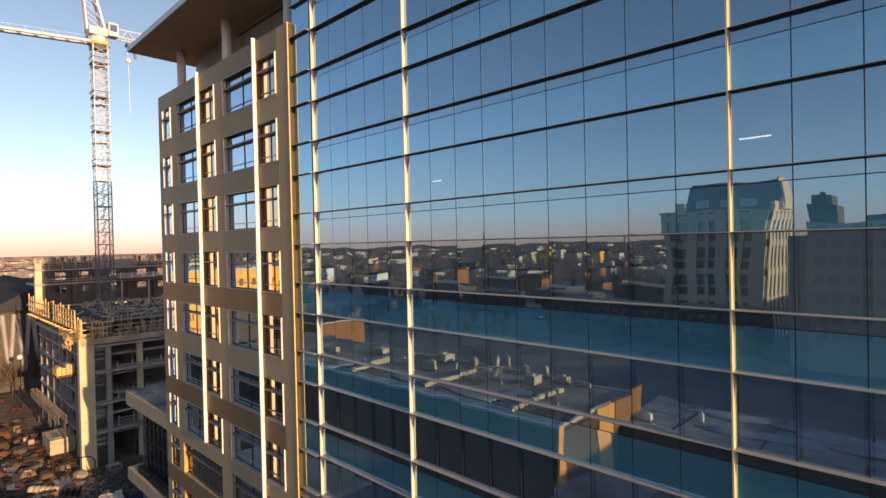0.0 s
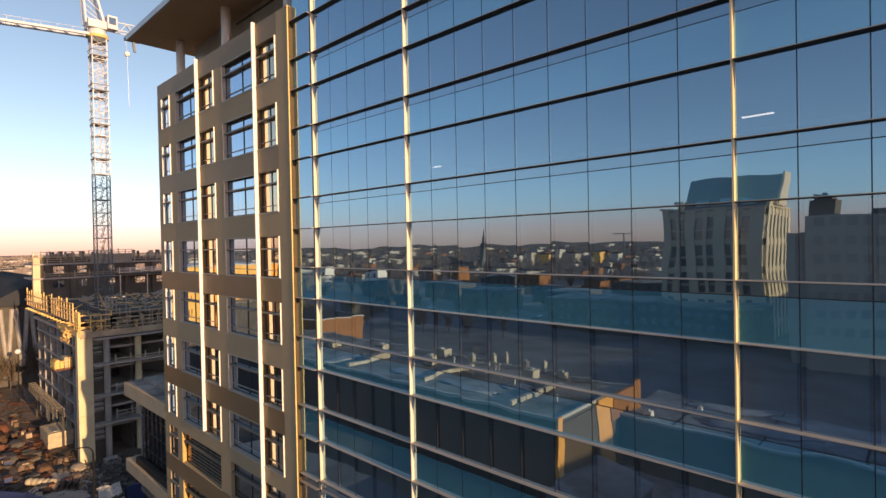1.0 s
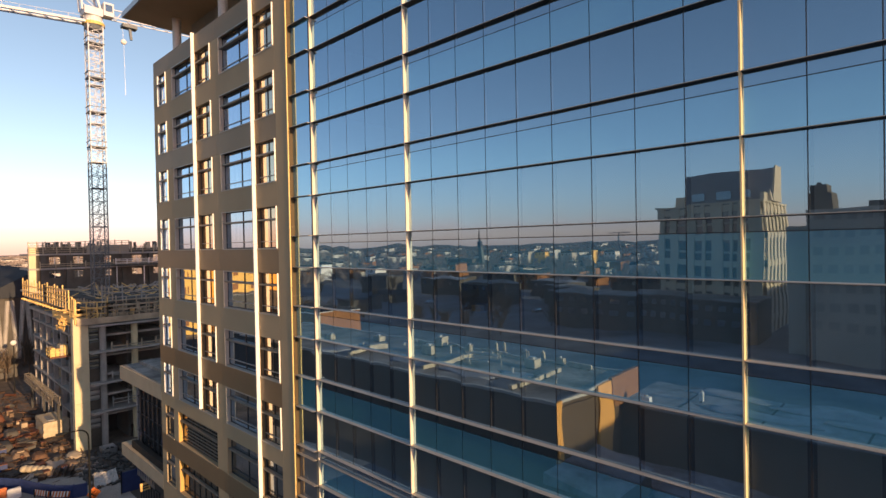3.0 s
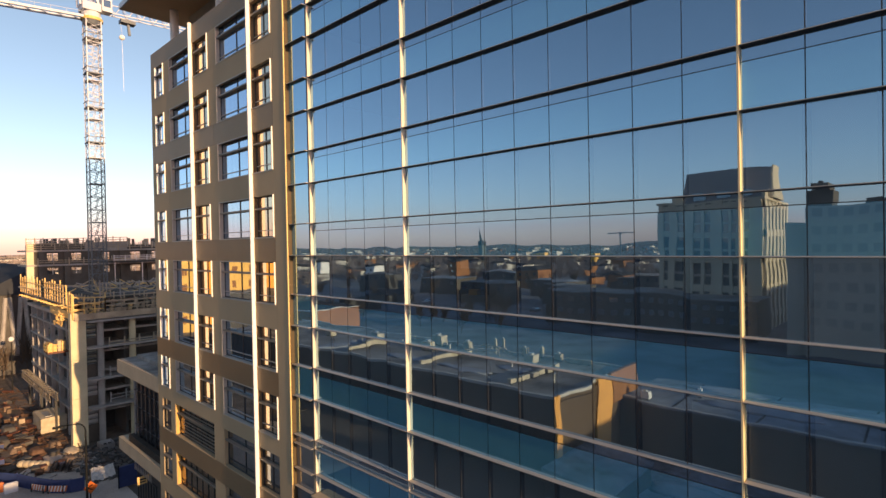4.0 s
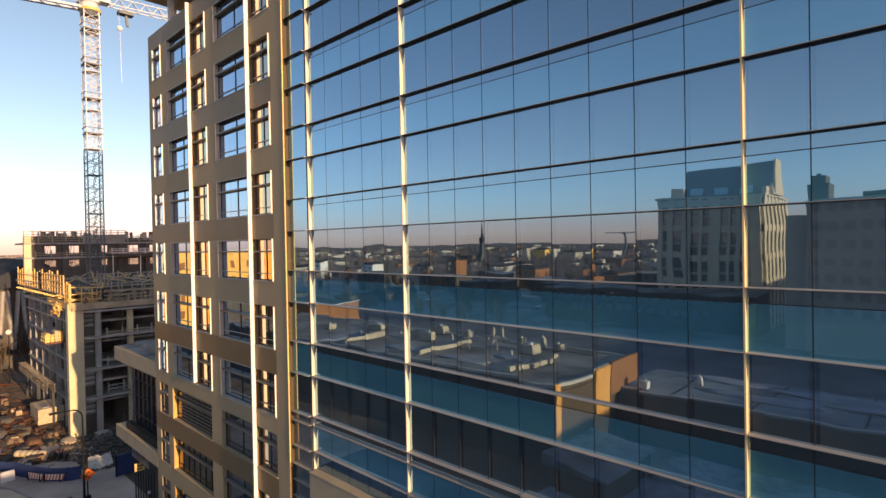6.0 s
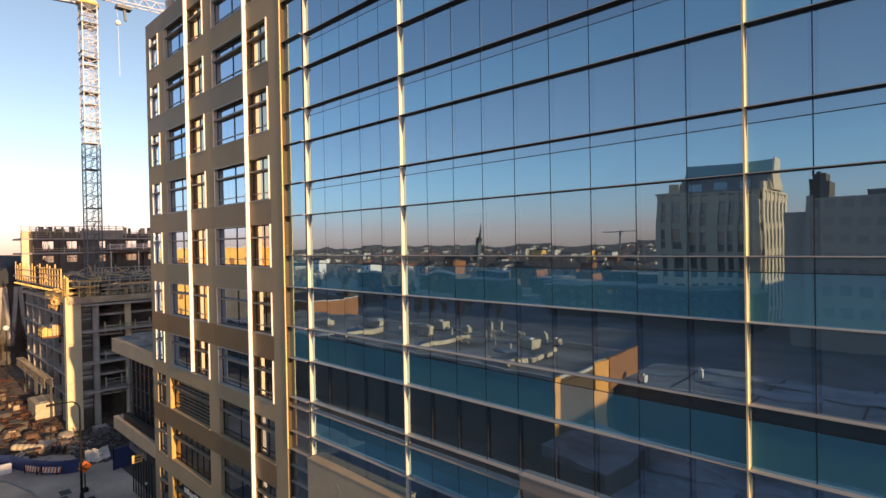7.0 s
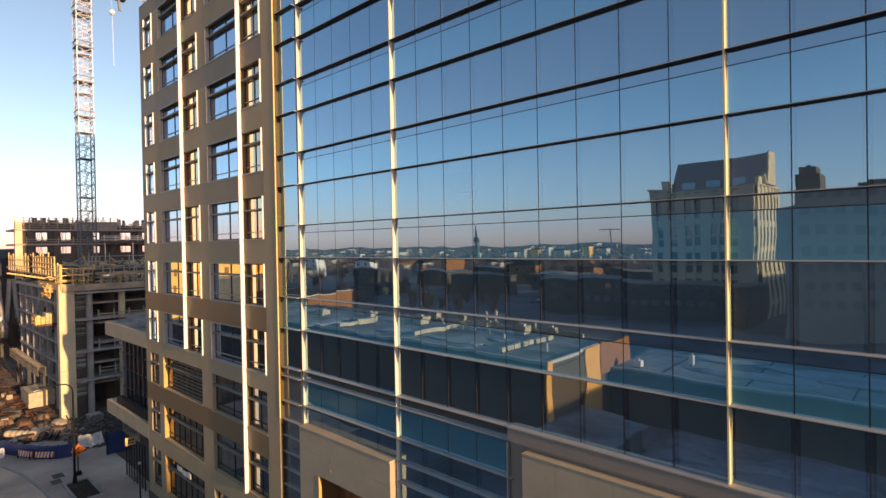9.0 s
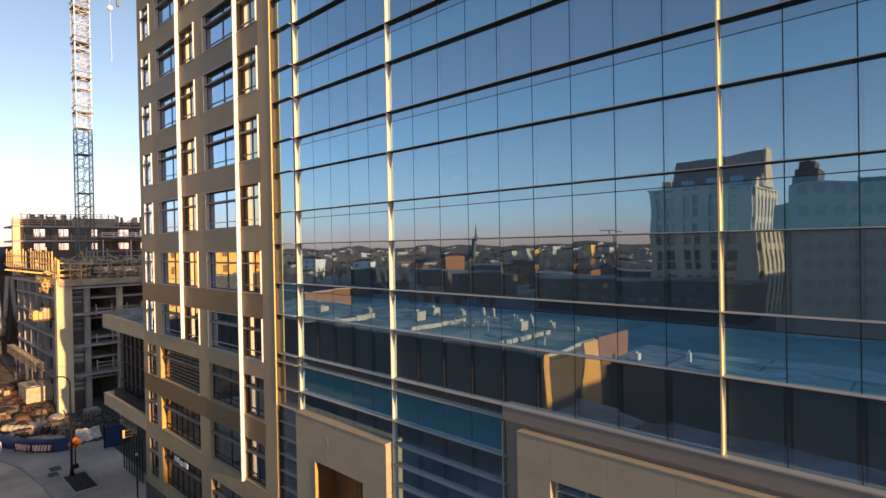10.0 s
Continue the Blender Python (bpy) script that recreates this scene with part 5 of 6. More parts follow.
for i in range(7):
    x = -127.9
    y = -2.6 + i * 2.6
    bm = bmesh.new()
    bar(bm, (x + 0.5, y + 0.1, 2), (x + 0.5, y + 1.0, 14.6), 0.75, 6, 0.9)
    bar(bm, (x + 0.5, y + 2.5, 2), (x + 0.5, y + 1.6, 14.6), 0.75, 6, 0.9)
    part("brace", bm, CONCRETE, shed)

# ---- across the street, seen in the glass ----
hall = thing("flat_roofed_hall", -40, -42, GROUND, "low brick hall with a pale membrane roof and sunlit end", "building")
boxes("wall", CONC_DK, hall, (-90, -12.6, -50, -32.5, GROUND, 7.4))
boxes("end_wall", SHADED_END, hall, (-12.6, -12.5, -49.9, -32.6, GROUND, 7.4))
boxes("roof", ROOFING, hall, (-89.8, -12.7, -49.8, -32.7, 7.4, 7.5))
for r in ((-90, -12.5, -32.7, -32.4, 7.4, 7.75), (-12.7, -12.4, -50, -32.7, 7.4, 7.75), (-90, -12.7, -50.1, -49.8, 7.4, 7.75)):
    boxes("coping", PALE, hall, r)
# bright piers and dull panel draw a cast shadow across the end wall
boxes("corner_pier", LIT_PIER, hall, (-12.5, -12.2, -33.4, -32.4, GROUND, 7.8))
boxes("end_panel", SHADED_END, hall, (-12.5, -12.3, -41.2, -33.4, GROUND, 7.0))
boxes("end_pier", LIT_PIER, hall, (-12.5, -12.1, -44.6, -41.2, GROUND, 7.7))
boxes("end_pier", BRICK, hall, (-12.5, -12.0, -52.6, -44.64, 4.2, 7.9))
rr = random.Random(21)


def roof_unit(x, y, z, w, d, h, mat):
    t = thing("roof_unit", x, y, z, "pale rooftop air handling unit on the flat roof", "roof unit", "rooftop units")
    boxes("casing", mat, t, (x - w / 2, x + w / 2, y - d / 2, y + d / 2, z + 0.15, z + h))
    boxes("curb", DARK, t, (x - w / 2 + 0.1, x + w / 2 - 0.1, y - d / 2 + 0.1, y + d / 2 - 0.1, z, z + 0.15))
    bm = bmesh.new()
    bar(bm, (x, y, z + h), (x, y, z + h + 0.25), min(w, d) * 0.6, 12)
    part("fan_cowl", bm, STEEL, t)


for x, y, w, d, h in ((-44.3, -48.2, 1.8, 1.2, 1.4), (-41.9, -42.8, 2.2, 1.6, 1.5), (-24.5, -45.5, 1.6, 1.6, 1.3), (-32.5, -47.6, 0.35, 0.35, 2.2), (-31.9, -49.0, 0.35, 0.35, 2.2), (-38, -48.4, 0.9, 0.9, 1.2), (-28, -49.0, 0.8, 0.7, 1.3),
                      (-25, -49.1, 0.5, 0.5, 1.6), (-21.8, -49.0, 1.2, 0.8, 1.0), (-57, -45, 2.0, 1.4, 1.0), (-66, -41, 1.6, 1.6, 1.0)):
    roof_unit(x, y, 7.5, w, d, h, UNIT)


def roof_run(label, *rows):
    """A low duct or pipe run on small sleepers."""
    t = thing("roof_duct", rows[0][0], rows[0][2], 7.5, label, "duct", "roof ducts")
    for r in rows:
        boxes("run", UNIT, t, r)
        for k in (0.1, 0.5, 0.9):
            cx, cy = r[0] + (r[1] - r[0]) * k, r[2] + (r[3] - r[2]) * k
            boxes("sleeper", DARK, t, (cx - 0.12, cx + 0.12, cy - 0.12, cy + 0.12, 7.5, r[4]))


roof_run("broad pale duct running across the flat roof", (-51.6, -50.6, -41.6, -37.4, 7.7, 8.5), (-51.3, -50.7, -37.38, -33.4, 7.7, 8.2))
roof_run("row of pale duct lengths on the flat roof", *[(-20.0 + 0.15 * (k % 2), -19.5 + 0.15 * (k % 2), -35.0 - k * 1.45, -33.9 - k * 1.45, 7.62, 8.15) for k in range(8)])
roof_run("thin pale pipe run across the flat roof", (-35.4, -35.0, -45.4, -34.5, 7.66, 8.2))
roof_run("pale boxed duct near the end parapet", (-20.4, -16.8, -49.1, -48.7, 7.6, 8.2))
for i in range(8):
    x, y = rr.uniform(-62, -16), rr.uniform(-48.5, -35)
    t = thing("vent_pipe", x, y, 7.5, "small pale vent pipe with a cap on the flat roof", "vent pipe", "roof vents")
    bm = bmesh.new()
    h = rr.uniform(0.4, 1.1)
    bar(bm, (x, y, 7.5), (x, y, 7.5 + h), 0.22, 8)
    part("pipe", bm, PALE, t)
    bm = bmesh.new()
    bar(bm, (x, y, 7.5 + h), (x, y, 7.6 + h), 0.5, 8, 0.2)
    part("cap", bm, STEEL, t)

solid("forecourt", FORECOURT, [(-12, 60, -55, -24.2, GROUND, GROUND + 0.05)], "dark forecourt with patches of old snow", "forecourt", "structure")
rack = thing("roof_pipe_rack", -31, -45.5, 7.5, "tangled pale pipe rack on the flat roof", "pipe rack")
for i in range(12):
    x, y = -36 + rr.uniform(0, 8), -48.5 + rr.uniform(0, 6)
    bm = bmesh.new()
    bar(bm, (x, y, 7.5), (x, y, 8.0 + rr.uniform(0, 0.7)), 0.09, 8)
    part("post", bm, UNIT, rack)
for i in range(9):
    y, z = -48.3 + i * 0.68, 8.1 + 0.25 * (i % 4)
    x0 = -36 + rr.uniform(0, 3)
    bm = bmesh.new()
    bar(bm, (x0, y, z), (x0 + rr.uniform(2, 5), y + rr.uniform(-0.8, 0.8), z), 0.2, 8)
    part("pipe", bm, (UNIT, STEEL, PALE)[i % 3], rack)
annex2 = thing("low_store", 15, -75, GROUND, "low store with a pale snow-dusted flat roof", "building")
boxes("wall", CONC_DK, annex2, (-12.3, 60, -60, -47.2, GROUND, 4.4))
boxes("roof", SNOWY, annex2, (-12.3, 60.2, -60.2, -47.0, 4.4, 4.6))
boxes("kerb", PALE, annex2, (-11.9, 60.2, -47.3, -47.0, 4.6, 4.72))
for i in range(7):
    boxes("roof_seam", SLATE, annex2, (-6 + 9 * i, -5.8 + 9 * i, -60, -47.4, 4.6, 4.64))
leanto = thing("lean_to", -8.4, -35, GROUND, "snow-covered low lean-to against the end of the hall", "shed")
boxes("wall", CONC_DK, leanto, (-12.3, -5.2, -39.8, -29.8, GROUND, 0.3))
bm = bmesh.new()
v = box(bm, -12.3, -4.9, -40.1, -29.5, 0.3, 0.5)
for k in v[4:]:
    if k.co.x < -10:
        k.co.z += 0.9
part("roof", bm, SNOWY, leanto)


def snow_bank(x, y, z, w, d, h, seed):
    """A low uneven heap of old snow."""
    bm = bmesh.new()
    bmesh.ops.create_icosphere(bm, subdivisions=3, radius=1.0)
    for k in bm.verts:
        n = noise.noise(k.co * 2.3 + Vector((seed, 0, 0)))
        k.co = Vector((x + k.co.x * w * (1 + 0.4 * n), y + k.co.y * d * (1 + 0.4 * n), z + max(0.0, k.co.z) * h * (1 + 0.6 * n)))
    for f in bm.faces:
        f.smooth = True
    tagged(new("snow_bank", finish("snow_bank", bm, SNOW)), "low grey-white bank of old snow", "snow", "snow banks")


for i, (x, y, z, w, d, h) in enumerate(((2, -52, 4.6, 6, 1.6, 0.25), (17, -55, 4.6, 8, 2.6, 0.3), (9, -57, 4.6, 7, 1.6, 0.3), (25, -50, 4.6, 7, 1.2, 0.3), (-3, -58, 4.6, 5, 1.5, 0.25),
                                      (4, -30, GROUND, 5, 1.3, 0.5), (-2, -40, GROUND, 4, 2.0, 0.5), (10, -38, GROUND, 7, 2.2, 0.5), (20, -29, GROUND, 6, 1.0, 0.5),
                                      (-57, -36, 7.5, 2.0, 4.5, 0.3), (-54.5, -40.5, 7.5, 3.0, 1.0, 0.3), (-41, -37, 7.5, 4.0, 1.4, 0.15), (-29, -36.5, 7.5, 5.0, 1.1, 0.14), (-24, -41, 7.5, 2.6, 1.6, 0.14))):
    snow_bank(x, y, z, w, d, h, i + 3)
roof_unit(-9.3, -48.6, 4.6, 1.0, 0.9, 1.0, PLASTIC)
roof_unit(-4.4, -53.5, 4.6, 0.5, 0.5, 1.2, PLASTIC)


BANDS = (33.6, 25.6, 17.8, 10.0, 2.2)


def clad(t, x0, x1, y0, y1, z0, z1, stone_mat):
    """A tower shaft: dark glazing set between stone piers and bands on the two faces turned to the street."""
    boxes("shaft", TOWERGLASS, t, (x0, x1, y0, y1, z0, z1))
    w = x1 - x0
    for a0, a1 in ((0, 0.055), (0.11, 0.18), (0.28, 0.37), (0.44, 0.47), (0.53, 0.63), (0.69, 0.715), (0.76, 0.80), (0.87, 1.0)):
        boxes("pier", stone_mat, t, (x0 + w * a0, x0 + w * a1, y1, y1 + 0.8, z0, z1))
    for z in BANDS:
        boxes("band", stone_mat, t, (x0, x1, y1, y1 + 0.6, z - 0.9, z + 0.9))
        boxes("band", stone_mat, t, (x1, x1 + 0.6, y0, y1, z - 0.9, z + 0.9))
        if z - 4.4 > z0 + 1:
            boxes("spandrel", BROWN, t, (x0, x1, y1, y1 + 0.3, z - 4.75, z - 4.05))
    d = y1 - y0
    for a0, a1 in ((0, 0.08), (0.15, 0.22), (0.30, 0.38), (0.46, 0.54), (0.62, 0.70), (0.78, 0.85), (0.92, 1.0)):
        boxes("pier", stone_mat, t, (x1, x1 + 0.8, y0 + d * a0, y0 + d * a1, z0, z1))
    boxes("cornice", stone_mat, t, (x0 - 0.6, x1 + 1.0, y0, y1 + 1.0, z1, z1 + 0.5))


block = thing("stepped_stone_tower", -29, -170, GROUND, "stepped pale stone office tower with a sunlit side", "office building")
clad(block, -46.5, -18.4, -178, -150, GROUND, 34.9, TOWER)
boxes("upper_step", TOWER, block, (-44.8, -41.6, -176, -156, 35.4, 38.6))
boxes("side_parapet", TOWER, block, (-18.6, -17.6, -164, -151, 35.4, 37.4))
bm = bmesh.new()
v = box(bm, -41.6, -16.9, -166, -156, 35.4, 44.8)
for k in v[4:]:
    k.co.x += 1.2 if k.co.x < -30 else -0.3
    k.co.y += -2.5 if k.co.y > -160 else 0
part("crown", bm, SHADED_CROWN, block)
# pale slab on the sunward face draws the crown's lit side
bm = bmesh.new()
v = box(bm, -16.88, -16.5, -165.8, -156.3, 35.4, 45.4)
for k in v[4:]:
    k.co.x += -0.3
    k.co.y += -2.5 if k.co.y > -160 else 0
part("crown_flank", bm, TOWER, block)
for x0, x1 in ((-38.5, -35), (-32, -28.5), (-25.5, -22)):
    boxes("crown_window", FARGLASS, block, (x0, x1, -156.2, -155.9, 36.4, 38.6))
for y in (-155, -160, -166):
    bm = bmesh.new()
    bar(bm, (-17.2, y, 35.4), (-17.2, y, 38.5 + (-y - 155) * 0.5), 2.2, 4, 0.3)
    part("finial", bm, TOWER, block)
# added block; its dark colour replaces the dimness over the tower's lower floors
podium = thing("low_office_block", -45, -140, GROUND, "low dark block added to hide the foot of the stone tower", "building")
boxes("wall", CONC_DK, podium, (-78, -16.5, -148.5, -134, GROUND, 8.2))
boxes("roof", ROOFING, podium, (-78.2, -16.3, -148.7, -133.8, 8.2, 8.5))
for c in range(20):
    boxes("window", FARGLASS, podium, (-76.5 + c * 3.0, -74.9 + c * 3.0, -134, -133.9, 2.2, 3.8))
    boxes("window", FARGLASS, podium, (-76.5 + c * 3.0, -74.9 + c * 3.0, -134, -133.9, 5.8, 7.2))
slab_b = thing("brown_office_slab", 12, -135, GROUND, "dark brown office slab with a roof plant tower", "office building")
boxes("shaft", BROWN, slab_b, (-4.3, 60, -148, -122, GROUND, 31.0))
boxes("lower_shaft", BROWN, slab_b, (-8.4, -4.32, -146, -124, GROUND, 27.6))
boxes("plant_room", FRAMEWALL, slab_b, (-4.0, 0.3, -132, -124, 31.0, 34.6), (-3.4, -0.4, -131, -125, 34.6, 36.4))
boxes("flue", DARK, slab_b, (-2.5, -1.7, -129, -128, 36.4, 37.1))
for r in ((6.0, 12.5, -134, -126, 31.0, 32.3), (22, 30, -135, -125, 31.0, 32.7), (14.5, 17, -130, -126, 31.0, 31.8)):
    boxes("roof_plant", CONC_DK, slab_b, r)
bm = bmesh.new()
box(bm, -0.85, 0.85, -0.05, 0.05, -0.9, 0.9)
slab_window = finish("window", bm, SLABWIN)
for r in range(7):
    for c in range(16):
        part("window", slab_window, None, slab_b, at=(-1.9 + c * 2.7, -121.98, 29.6 - r * 3.9))
brickb = thing("orange_brick_block", -131, -44, GROUND, "tall orange brick block with a sunlit flank", "building")
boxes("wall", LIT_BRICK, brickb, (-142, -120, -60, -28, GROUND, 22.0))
boxes("parapet", PALE, brickb, (-142.2, -119.8, -60.2, -27.8, 22.0, 22.4))
for z in (2.5, 6.5, 10.5, 14.5, 18.5):
    for i in range(7):
        boxes("window", BRICK, brickb, (-120.0, -119.9, -57.6 + 4.4 * i, -56.4 + 4.4 * i, z - 0.9, z + 0.9))
store = thing("orange_brick_store", -100, -60, GROUND, "low orange brick store with a snowy white parapet", "building")
boxes("wall", BRICK, store, (-112, -90, -66, -53, GROUND, 9.0))
boxes("parapet", PLASTIC, store, (-112.2, -89.8, -66.2, -52.8, 9.0, 9.12))
boxes("roof", SLATE, store, (-111.8, -90.3, -65.7, -53.3, 9.12, 9.2))
grey = thing("grey_block", -115, -43, GROUND, "plain grey block in front of the brick one", "building")
boxes("wall", CONC_DK, grey, (-119.5, -113, -58, -42.5, GROUND, 12.8), (-119.5, -113, -42.4, -29, GROUND, 3.2))
boxes("roof", ROOFING, grey, (-119.6, -112.8, -58.2, -42.4, 12.8, 13.0))
boxes("roof", ROOFING, grey, (-119.6, -112.8, -42.3, -28.8, 3.2, 3.4))
steeple = thing("church", -316, -390, GROUND, "distant church with a weathered green tower and dark spire", "church")
SX, SY = -316, -390
for nm, z0, z1, w0, w1, n, mt in (("tower", GROUND, 22, 5.0, 4.6, 4, VERDIGRIS), ("belfry", 22, 27, 5.6, 5.0, 4, SLATE), ("spire", 27, 41, 2.6, 0.2, 8, SLATE)):
    bm = bmesh.new()
    bar(bm, (SX, SY, z0), (SX, SY, z1), w0, n, w1)
    part(nm, bm, mt, steeple)
bm = bmesh.new()
box(bm, SX - 34, SX - 4, SY - 7, SY + 7, GROUND, 10)
part("nave", bm, CONC_DK, steeple)
crane2 = thing("distant_crane", -270, -600, GROUND, "distant thin tower crane over the town", "crane")
bm = bmesh.new()
bar(bm, (-270, -600, GROUND), (-270, -600, 34), 1.6)
part("mast", bm, CRANE_G, crane2)
bm = bmesh.new()
bar(bm, (-284, -600, 33), (-255, -600, 33), 1.4)
part("jib", bm, CRANE_G, crane2)

# ---- far town and woods ----
rf = random.Random(77)


def spots(n, near, far, a0, a1):
    """Places in a fan about the block; angles in degrees from +x."""
    for _ in range(n):
        d = near * (far / near) ** rf.random()
        a = math.radians(rf.uniform(a0, a1))
        yield math.cos(a) * d, math.sin(a) * d, d


def far_stuff(name, mat, label, cat, n, near, far, fans, maker):
    verts, faces = [], []
    for a0, a1 in fans:
        for x, y, d in spots(n, near, far, a0, a1):
            if -70 < x < 70 and -215 < y < 0:
                continue
            maker(verts, faces, x, y, d)
    me = bpy.data.meshes.new(name)
    me.from_pydata(verts, [], faces)
    me.materials.append(mat)
    tagged(new(name, me), label, cat, kind="stuff")


def spike(verts, faces, p, q, w):
    """A tapering three-sided twig."""
    n0 = len(verts)
    for i in range(3):
        a = math.tau * i / 3 + 0.4
        verts.append((p[0] + math.cos(a) * w, p[1] + math.sin(a) * w, p[2]))
    verts.append(q)
    for i in range(3):
        faces.append((n0 + i, n0 + (i + 1) % 3, n0 + 3))


def bare_tree(verts, faces, x, y, d):
    """Leafless tree: a stem and a fan of twigs, coarser with distance."""
    h = rf.uniform(6, 11)
    spike(verts, faces, (x, y, GROUND), (x, y, GROUND + h * 0.6), 0.12 + d / 4000)
    for i in range(40 if d < 330 else 22 if d < 800 else 12):
        a, out = rf.uniform(0, math.tau), rf.uniform(0.1, 0.42) * h * (1 + d / 3000)
        z = rf.uniform(0.2, 0.6) * h
        spike(verts, faces, (x + rf.uniform(-0.1, 0.1) * h, y + rf.uniform(-0.1, 0.1) * h, GROUND + z), (x + math.cos(a) * out, y + math.sin(a) * out, GROUND + min(h * 1.05, z + rf.uniform(0.2, 0.6) * h)), 0.07 + d / 1500)


def low_house(walls, roofs, x, y, d, tall=1.0):
    """Small gabled or flat town building, walls and roof apart."""
    w, l, h = rf.uniform(5, 9) * (1 + d / 2500), rf.uniform(7, 17) * (1 + d / 2500), rf.uniform(2.8, 6.0) * tall
    c, s_ = (math.cos(0.35), math.sin(0.35)) if rf.random() < 0.5 else (math.cos(1.95), math.sin(1.95))

    def at(u, v, z):
        return (x + u * c - v * s_, y + u * s_ + v * c, GROUND + z)
    vs, fs = walls
    n0 = len(vs)
    vs += [at(u * w / 2, v * l / 2, z) for z in (0, h) for u, v in ((-1, -1), (1, -1), (1, 1), (-1, 1))]
    fs += [tuple(n0 + i for i in f) for f in ((0, 1, 5, 4), (1, 2, 6, 5), (2, 3, 7, 6), (3, 0, 4, 7))]
    rise = rf.choice((0.3, 0.3, 1.6, 2.2))
    vs, fs = roofs
    n0 = len(vs)
    e = 0.55
    vs += [at(-w * e, -l * e, h), at(w * e, -l * e, h), at(w * e, l * e, h), at(-w * e, l * e, h), at(0, -l * e, h + rise), at(0, l * e, h + rise)]
    fs += [tuple(n0 + i for i in f) for f in ((0, 4, 5, 3), (1, 2, 5, 4), (0, 1, 4), (2, 3, 5), (0, 3, 2, 1))]


def town(label, mat, n, near, far, fans, tall=1.0):
    walls, roofs = ([], []), ([], [])
    for a0, a1 in fans:
        for x, y, d in spots(n, near, far, a0, a1):
            if -75 < x < 75 and -220 < y < 0:
                continue
            low_house(walls, roofs, x, y, d, tall)
    for (vs, fs), name, m, lab in ((walls, "far_houses", mat, label), (roofs, "far_roofs", SLATE, "dark roofs of the " + label)):
        me = bpy.data.meshes.new(name)
        me.from_pydata(vs, [], fs)
        me.materials.append(m)
        tagged(new(name, me), lab, "houses", kind="stuff")


# out of view; added only to block the low sun, heights set by shade
east = thing("east_block", 80, -60, GROUND, "plain brown unseen block added to cast evening shade on the street", "building")
boxes("wall", BROWN, east, (72, 95, -135, -32, GROUND, 16.5), (72, 95, -31.9, -4.95, GROUND, 20.4), (72, 95, -260, -135.1, GROUND, 25))
boxes("roof", ROOFING, east, (72.2, 94.8, -134.8, -32.2, 16.5, 16.7), (72.2, 94.8, -31.7, -5.1, 20.4, 20.6), (72.2, 94.8, -259.8, -135.3, 25, 25.2))
FANS = [(150, 186), (186, 282)]
# dark sheet over the brown ground stands for shade across the lots
solid("car_park", ASPHALT, [(-340, 200, -330, -50.5, GROUND, GROUND + 0.03)], "wide asphalt sheet with the shade put into its dark colour", "car park", "structure")
far_stuff("far_woods", WOODS, "brown leafless woods spreading to the horizon", "woods", 5500, 330, 3800, FANS, bare_tree)
far_stuff("near_trees", BARK, "small bare street trees between the low buildings", "trees", 150, 120, 330, FANS, bare_tree)
town("pale low town buildings among the woods", PALE, 230, 380, 2400, FANS, 1.35)
town("brick low town buildings among the woods", BRICK, 95, 280, 2000, FANS, 1.2)
town("dark grey low town buildings along the streets", CONC_DK, 80, 190, 1600, FANS)
town("sunlit pale town buildings beyond the shed", PALE, 110, 230, 520, [(168, 180)], 1.8)


def far_block(name, label, x, y, w, d, h, mat, base=0.0, roof=SLATE, rise=0.16):
    """A distant town building with a flat or hipped roof and rows of windows."""
    t = thing(name, x, y, GROUND, label, "building")
    boxes("wall", mat, t, (x - w / 2, x + w / 2, y - d / 2, y + d / 2, GROUND, base + h))
    bm = bmesh.new()
    v = box(bm, x - w * 0.53, x + w * 0.53, y - d * 0.53, y + d * 0.53, base + h, base + h + min(w, d) * rise)
    for k in v[4:]:
        k.co.x, k.co.y = x + (k.co.x - x) * 0.55, y + (k.co.y - y) * 0.55
    part("roof", bm, roof, t)
    n = max(2, round(w / 4.5))
    for r in range(max(1, int((h - 1) / 3.4))):
        for c in range(n):
            cx, cz = x - w / 2 + w * (c + 0.5) / n, base + h - 2.2 - r * 3.4
            boxes("window", FARGLASS, t, (cx - 0.7, cx + 0.7, y + d / 2, y + d / 2 + 0.12, cz - 0.9, cz + 0.9))


far_block("white_house", "distant white house with a dark roof among trees", -253, -203, 11, 8, 9.5, PLASTIC)
far_block("white_house", "distant white hall catching the evening sun", -330, -214, 15, 9, 11, PLASTIC)
far_block("brick_block", "distant orange brick block catching the sun", -213, -240, 9, 12, 12, BRICK)
far_block("brick_block", "distant red brick block with a flat roof", -150, -232, 16, 12, 8, BRICK)
for i, (dx, w, h) in enumerate(((-44, 12, 5), (-29, 7, 8), (-14, 14, 6), (4, 6, 9), (17, 15, 5), (46, 9, 7), (64, 12, 5))):
    far_block("hillside_block", "distant pale block on a wooded rise", -352 + dx, -585 - dx * 0.5, w, 12, h, (PALE, BROWN, LIT_BRICK)[i % 3], 5.0)
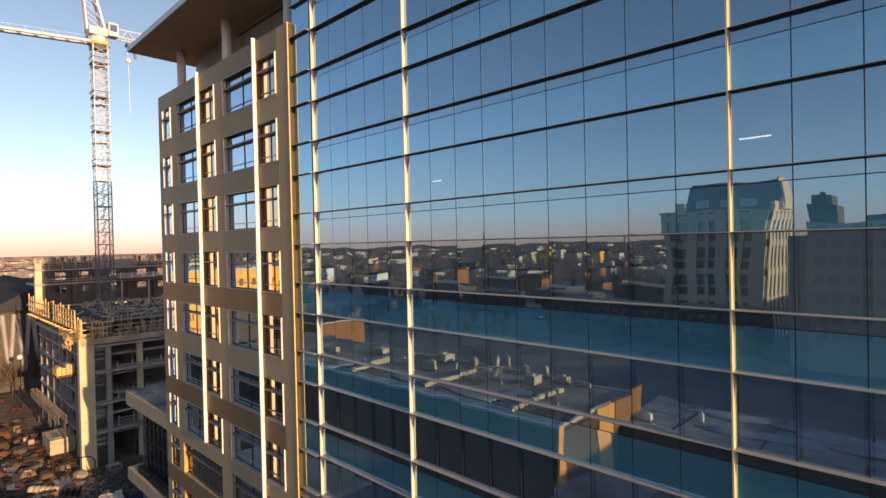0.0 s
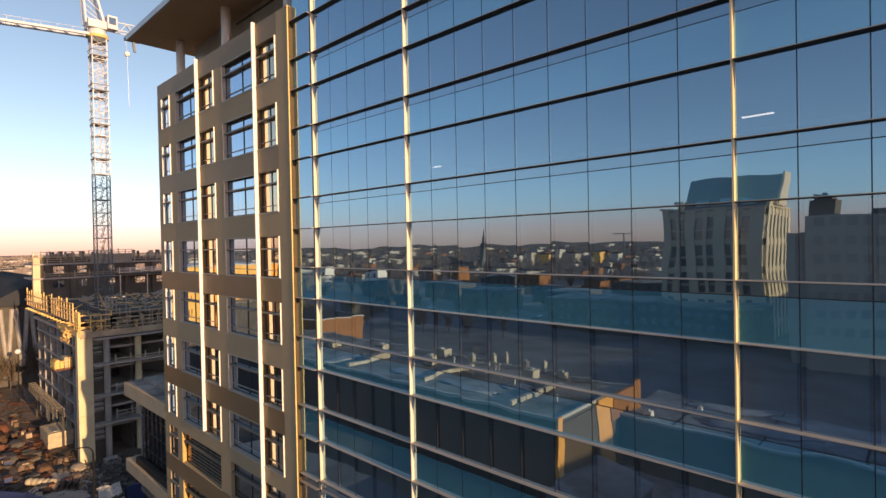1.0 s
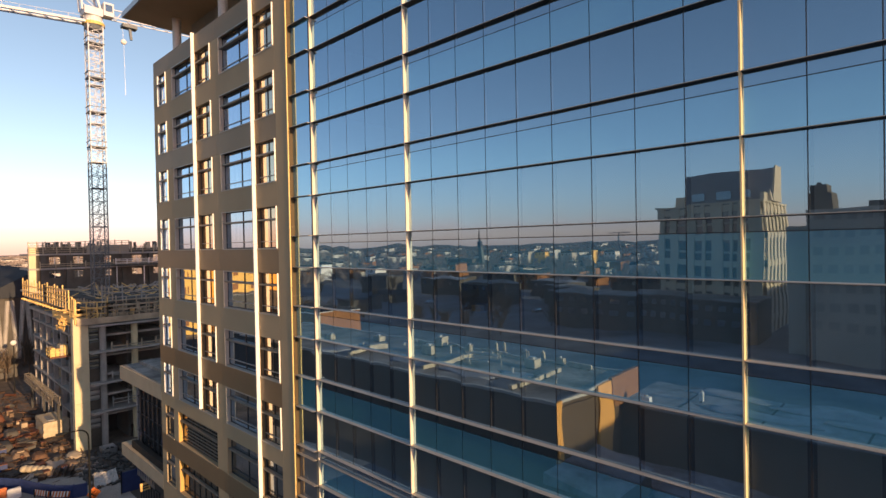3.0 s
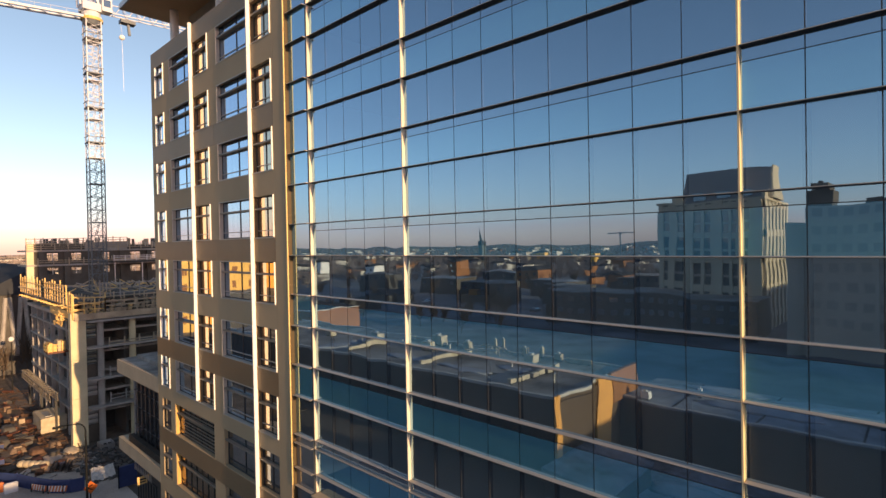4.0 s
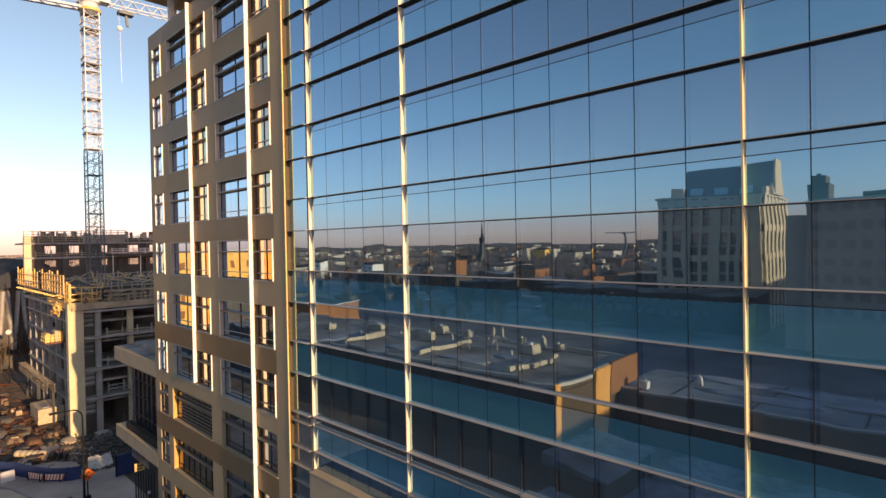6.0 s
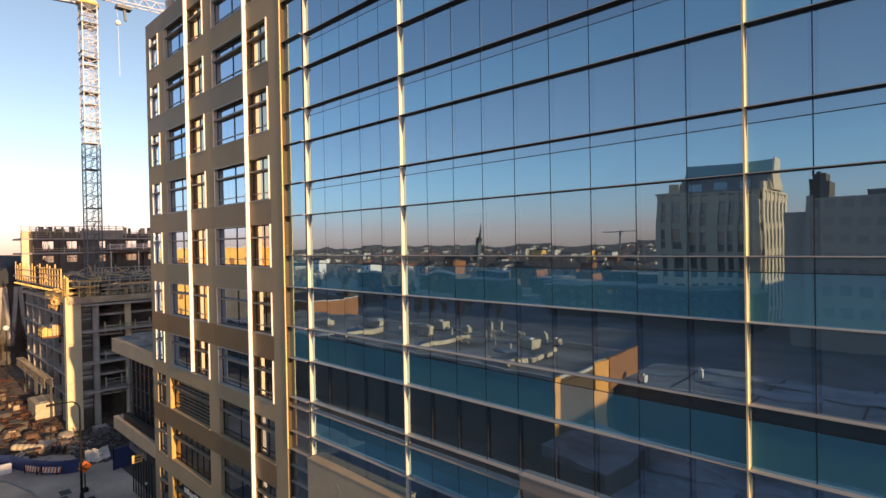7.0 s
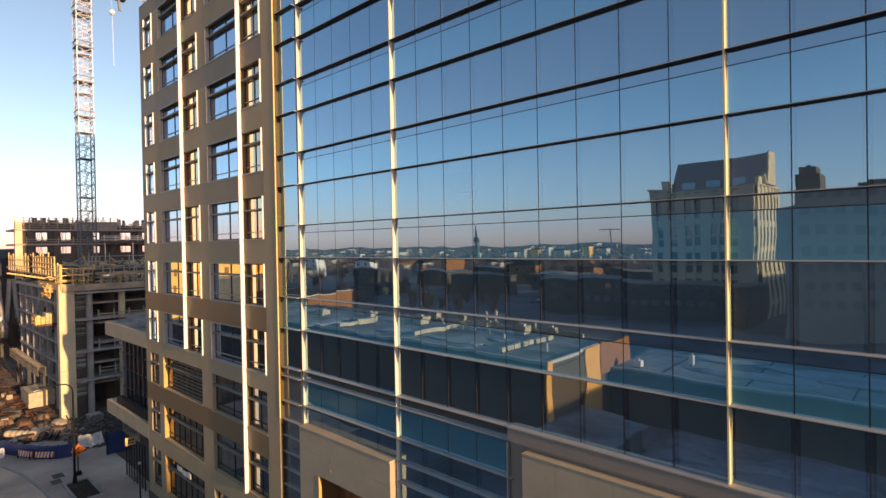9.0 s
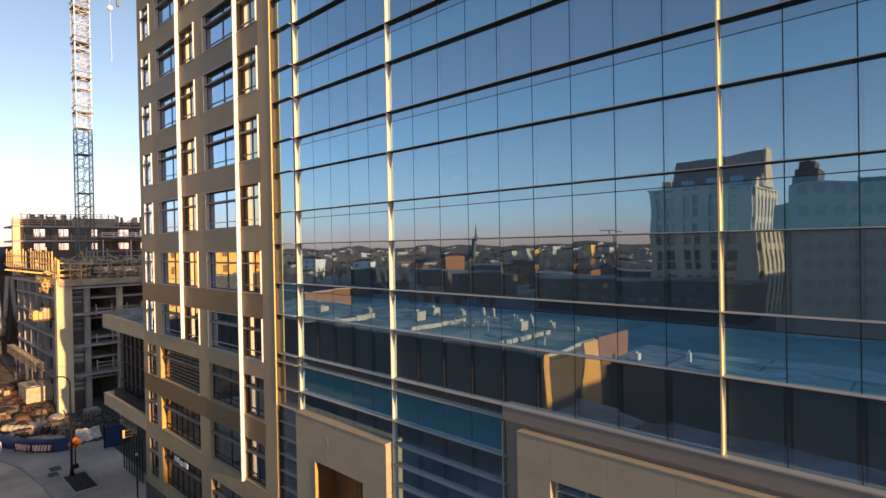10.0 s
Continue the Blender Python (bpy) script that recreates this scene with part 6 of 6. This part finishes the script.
for i, (x, y, w, h) in enumerate(((-215, -178, 22, 7), (-175, -190, 26, 6), (-130, -170, 24, 6.5), (-118, -205, 18, 5.5), (-95, -180, 20, 6), (-180, -245, 24, 5.5), (-90, -240, 24, 6))):
    far_block("low_warehouse", "low grey town building with a flat dark roof", x, y, w, 14, h, (CONC_DK, FRAMEWALL, CONC_DK)[i % 3], 0.0, (ROOFING, SNOWY)[i % 2], 0.03)


def parked_car(x, y, turn, paint, label):
    """A parked car: body, glazed cabin and four wheels."""
    t = new("parked_car")
    t.matrix_basis = pose(x, y, GROUND + 0.03, 0, 0, turn)
    tagged(t, label, "car", "cars in the car park")

    def add(nm, bm, mat):
        ob = new(nm, finish(nm, bm, mat))
        ob.parent = t
    bm = bmesh.new()
    box(bm, -2.2, 2.2, -0.9, 0.9, 0.3, 0.85)
    bmesh.ops.bevel(bm, geom=bm.edges[:], offset=0.12, segments=2, affect="EDGES")
    add("body", bm, paint)
    bm = bmesh.new()
    v = box(bm, -1.5, 1.1, -0.8, 0.8, 0.85, 1.42)
    for k in v[4:]:
        k.co.x, k.co.y = k.co.x * 0.7 - 0.1, k.co.y * 0.85
    add("cabin", bm, FARGLASS)
    bm = bmesh.new()
    box(bm, -1.1, 0.7, -0.68, 0.68, 1.42, 1.47)
    add("roof", bm, paint)
    for wx in (-1.4, 1.4):
        for wy in (-0.85, 0.85):
            bm = bmesh.new()
            bar(bm, (wx, wy - 0.1, 0.32), (wx, wy + 0.1, 0.32), 0.64, 12)
            add("wheel", bm, DARK)


rc = random.Random(9)
for i in range(12):
    paint = (PLASTIC, CONC_DK, BLUE_F, RUST, STEEL)[i % 5]
    parked_car(-150 + i * 9.5 + rc.uniform(-2, 2), -150 - 45 * (i % 3) + rc.uniform(-4, 4), rc.choice((0, 90)) + rc.uniform(-3, 3),
               paint, {PLASTIC: "white parked car on the car park", STEEL: "silver parked car on the car park", CONC_DK: "dark grey parked car on the car park",
                       BLUE_F: "dark blue parked car on the car park", RUST: "dark red parked car on the car park"}[paint])
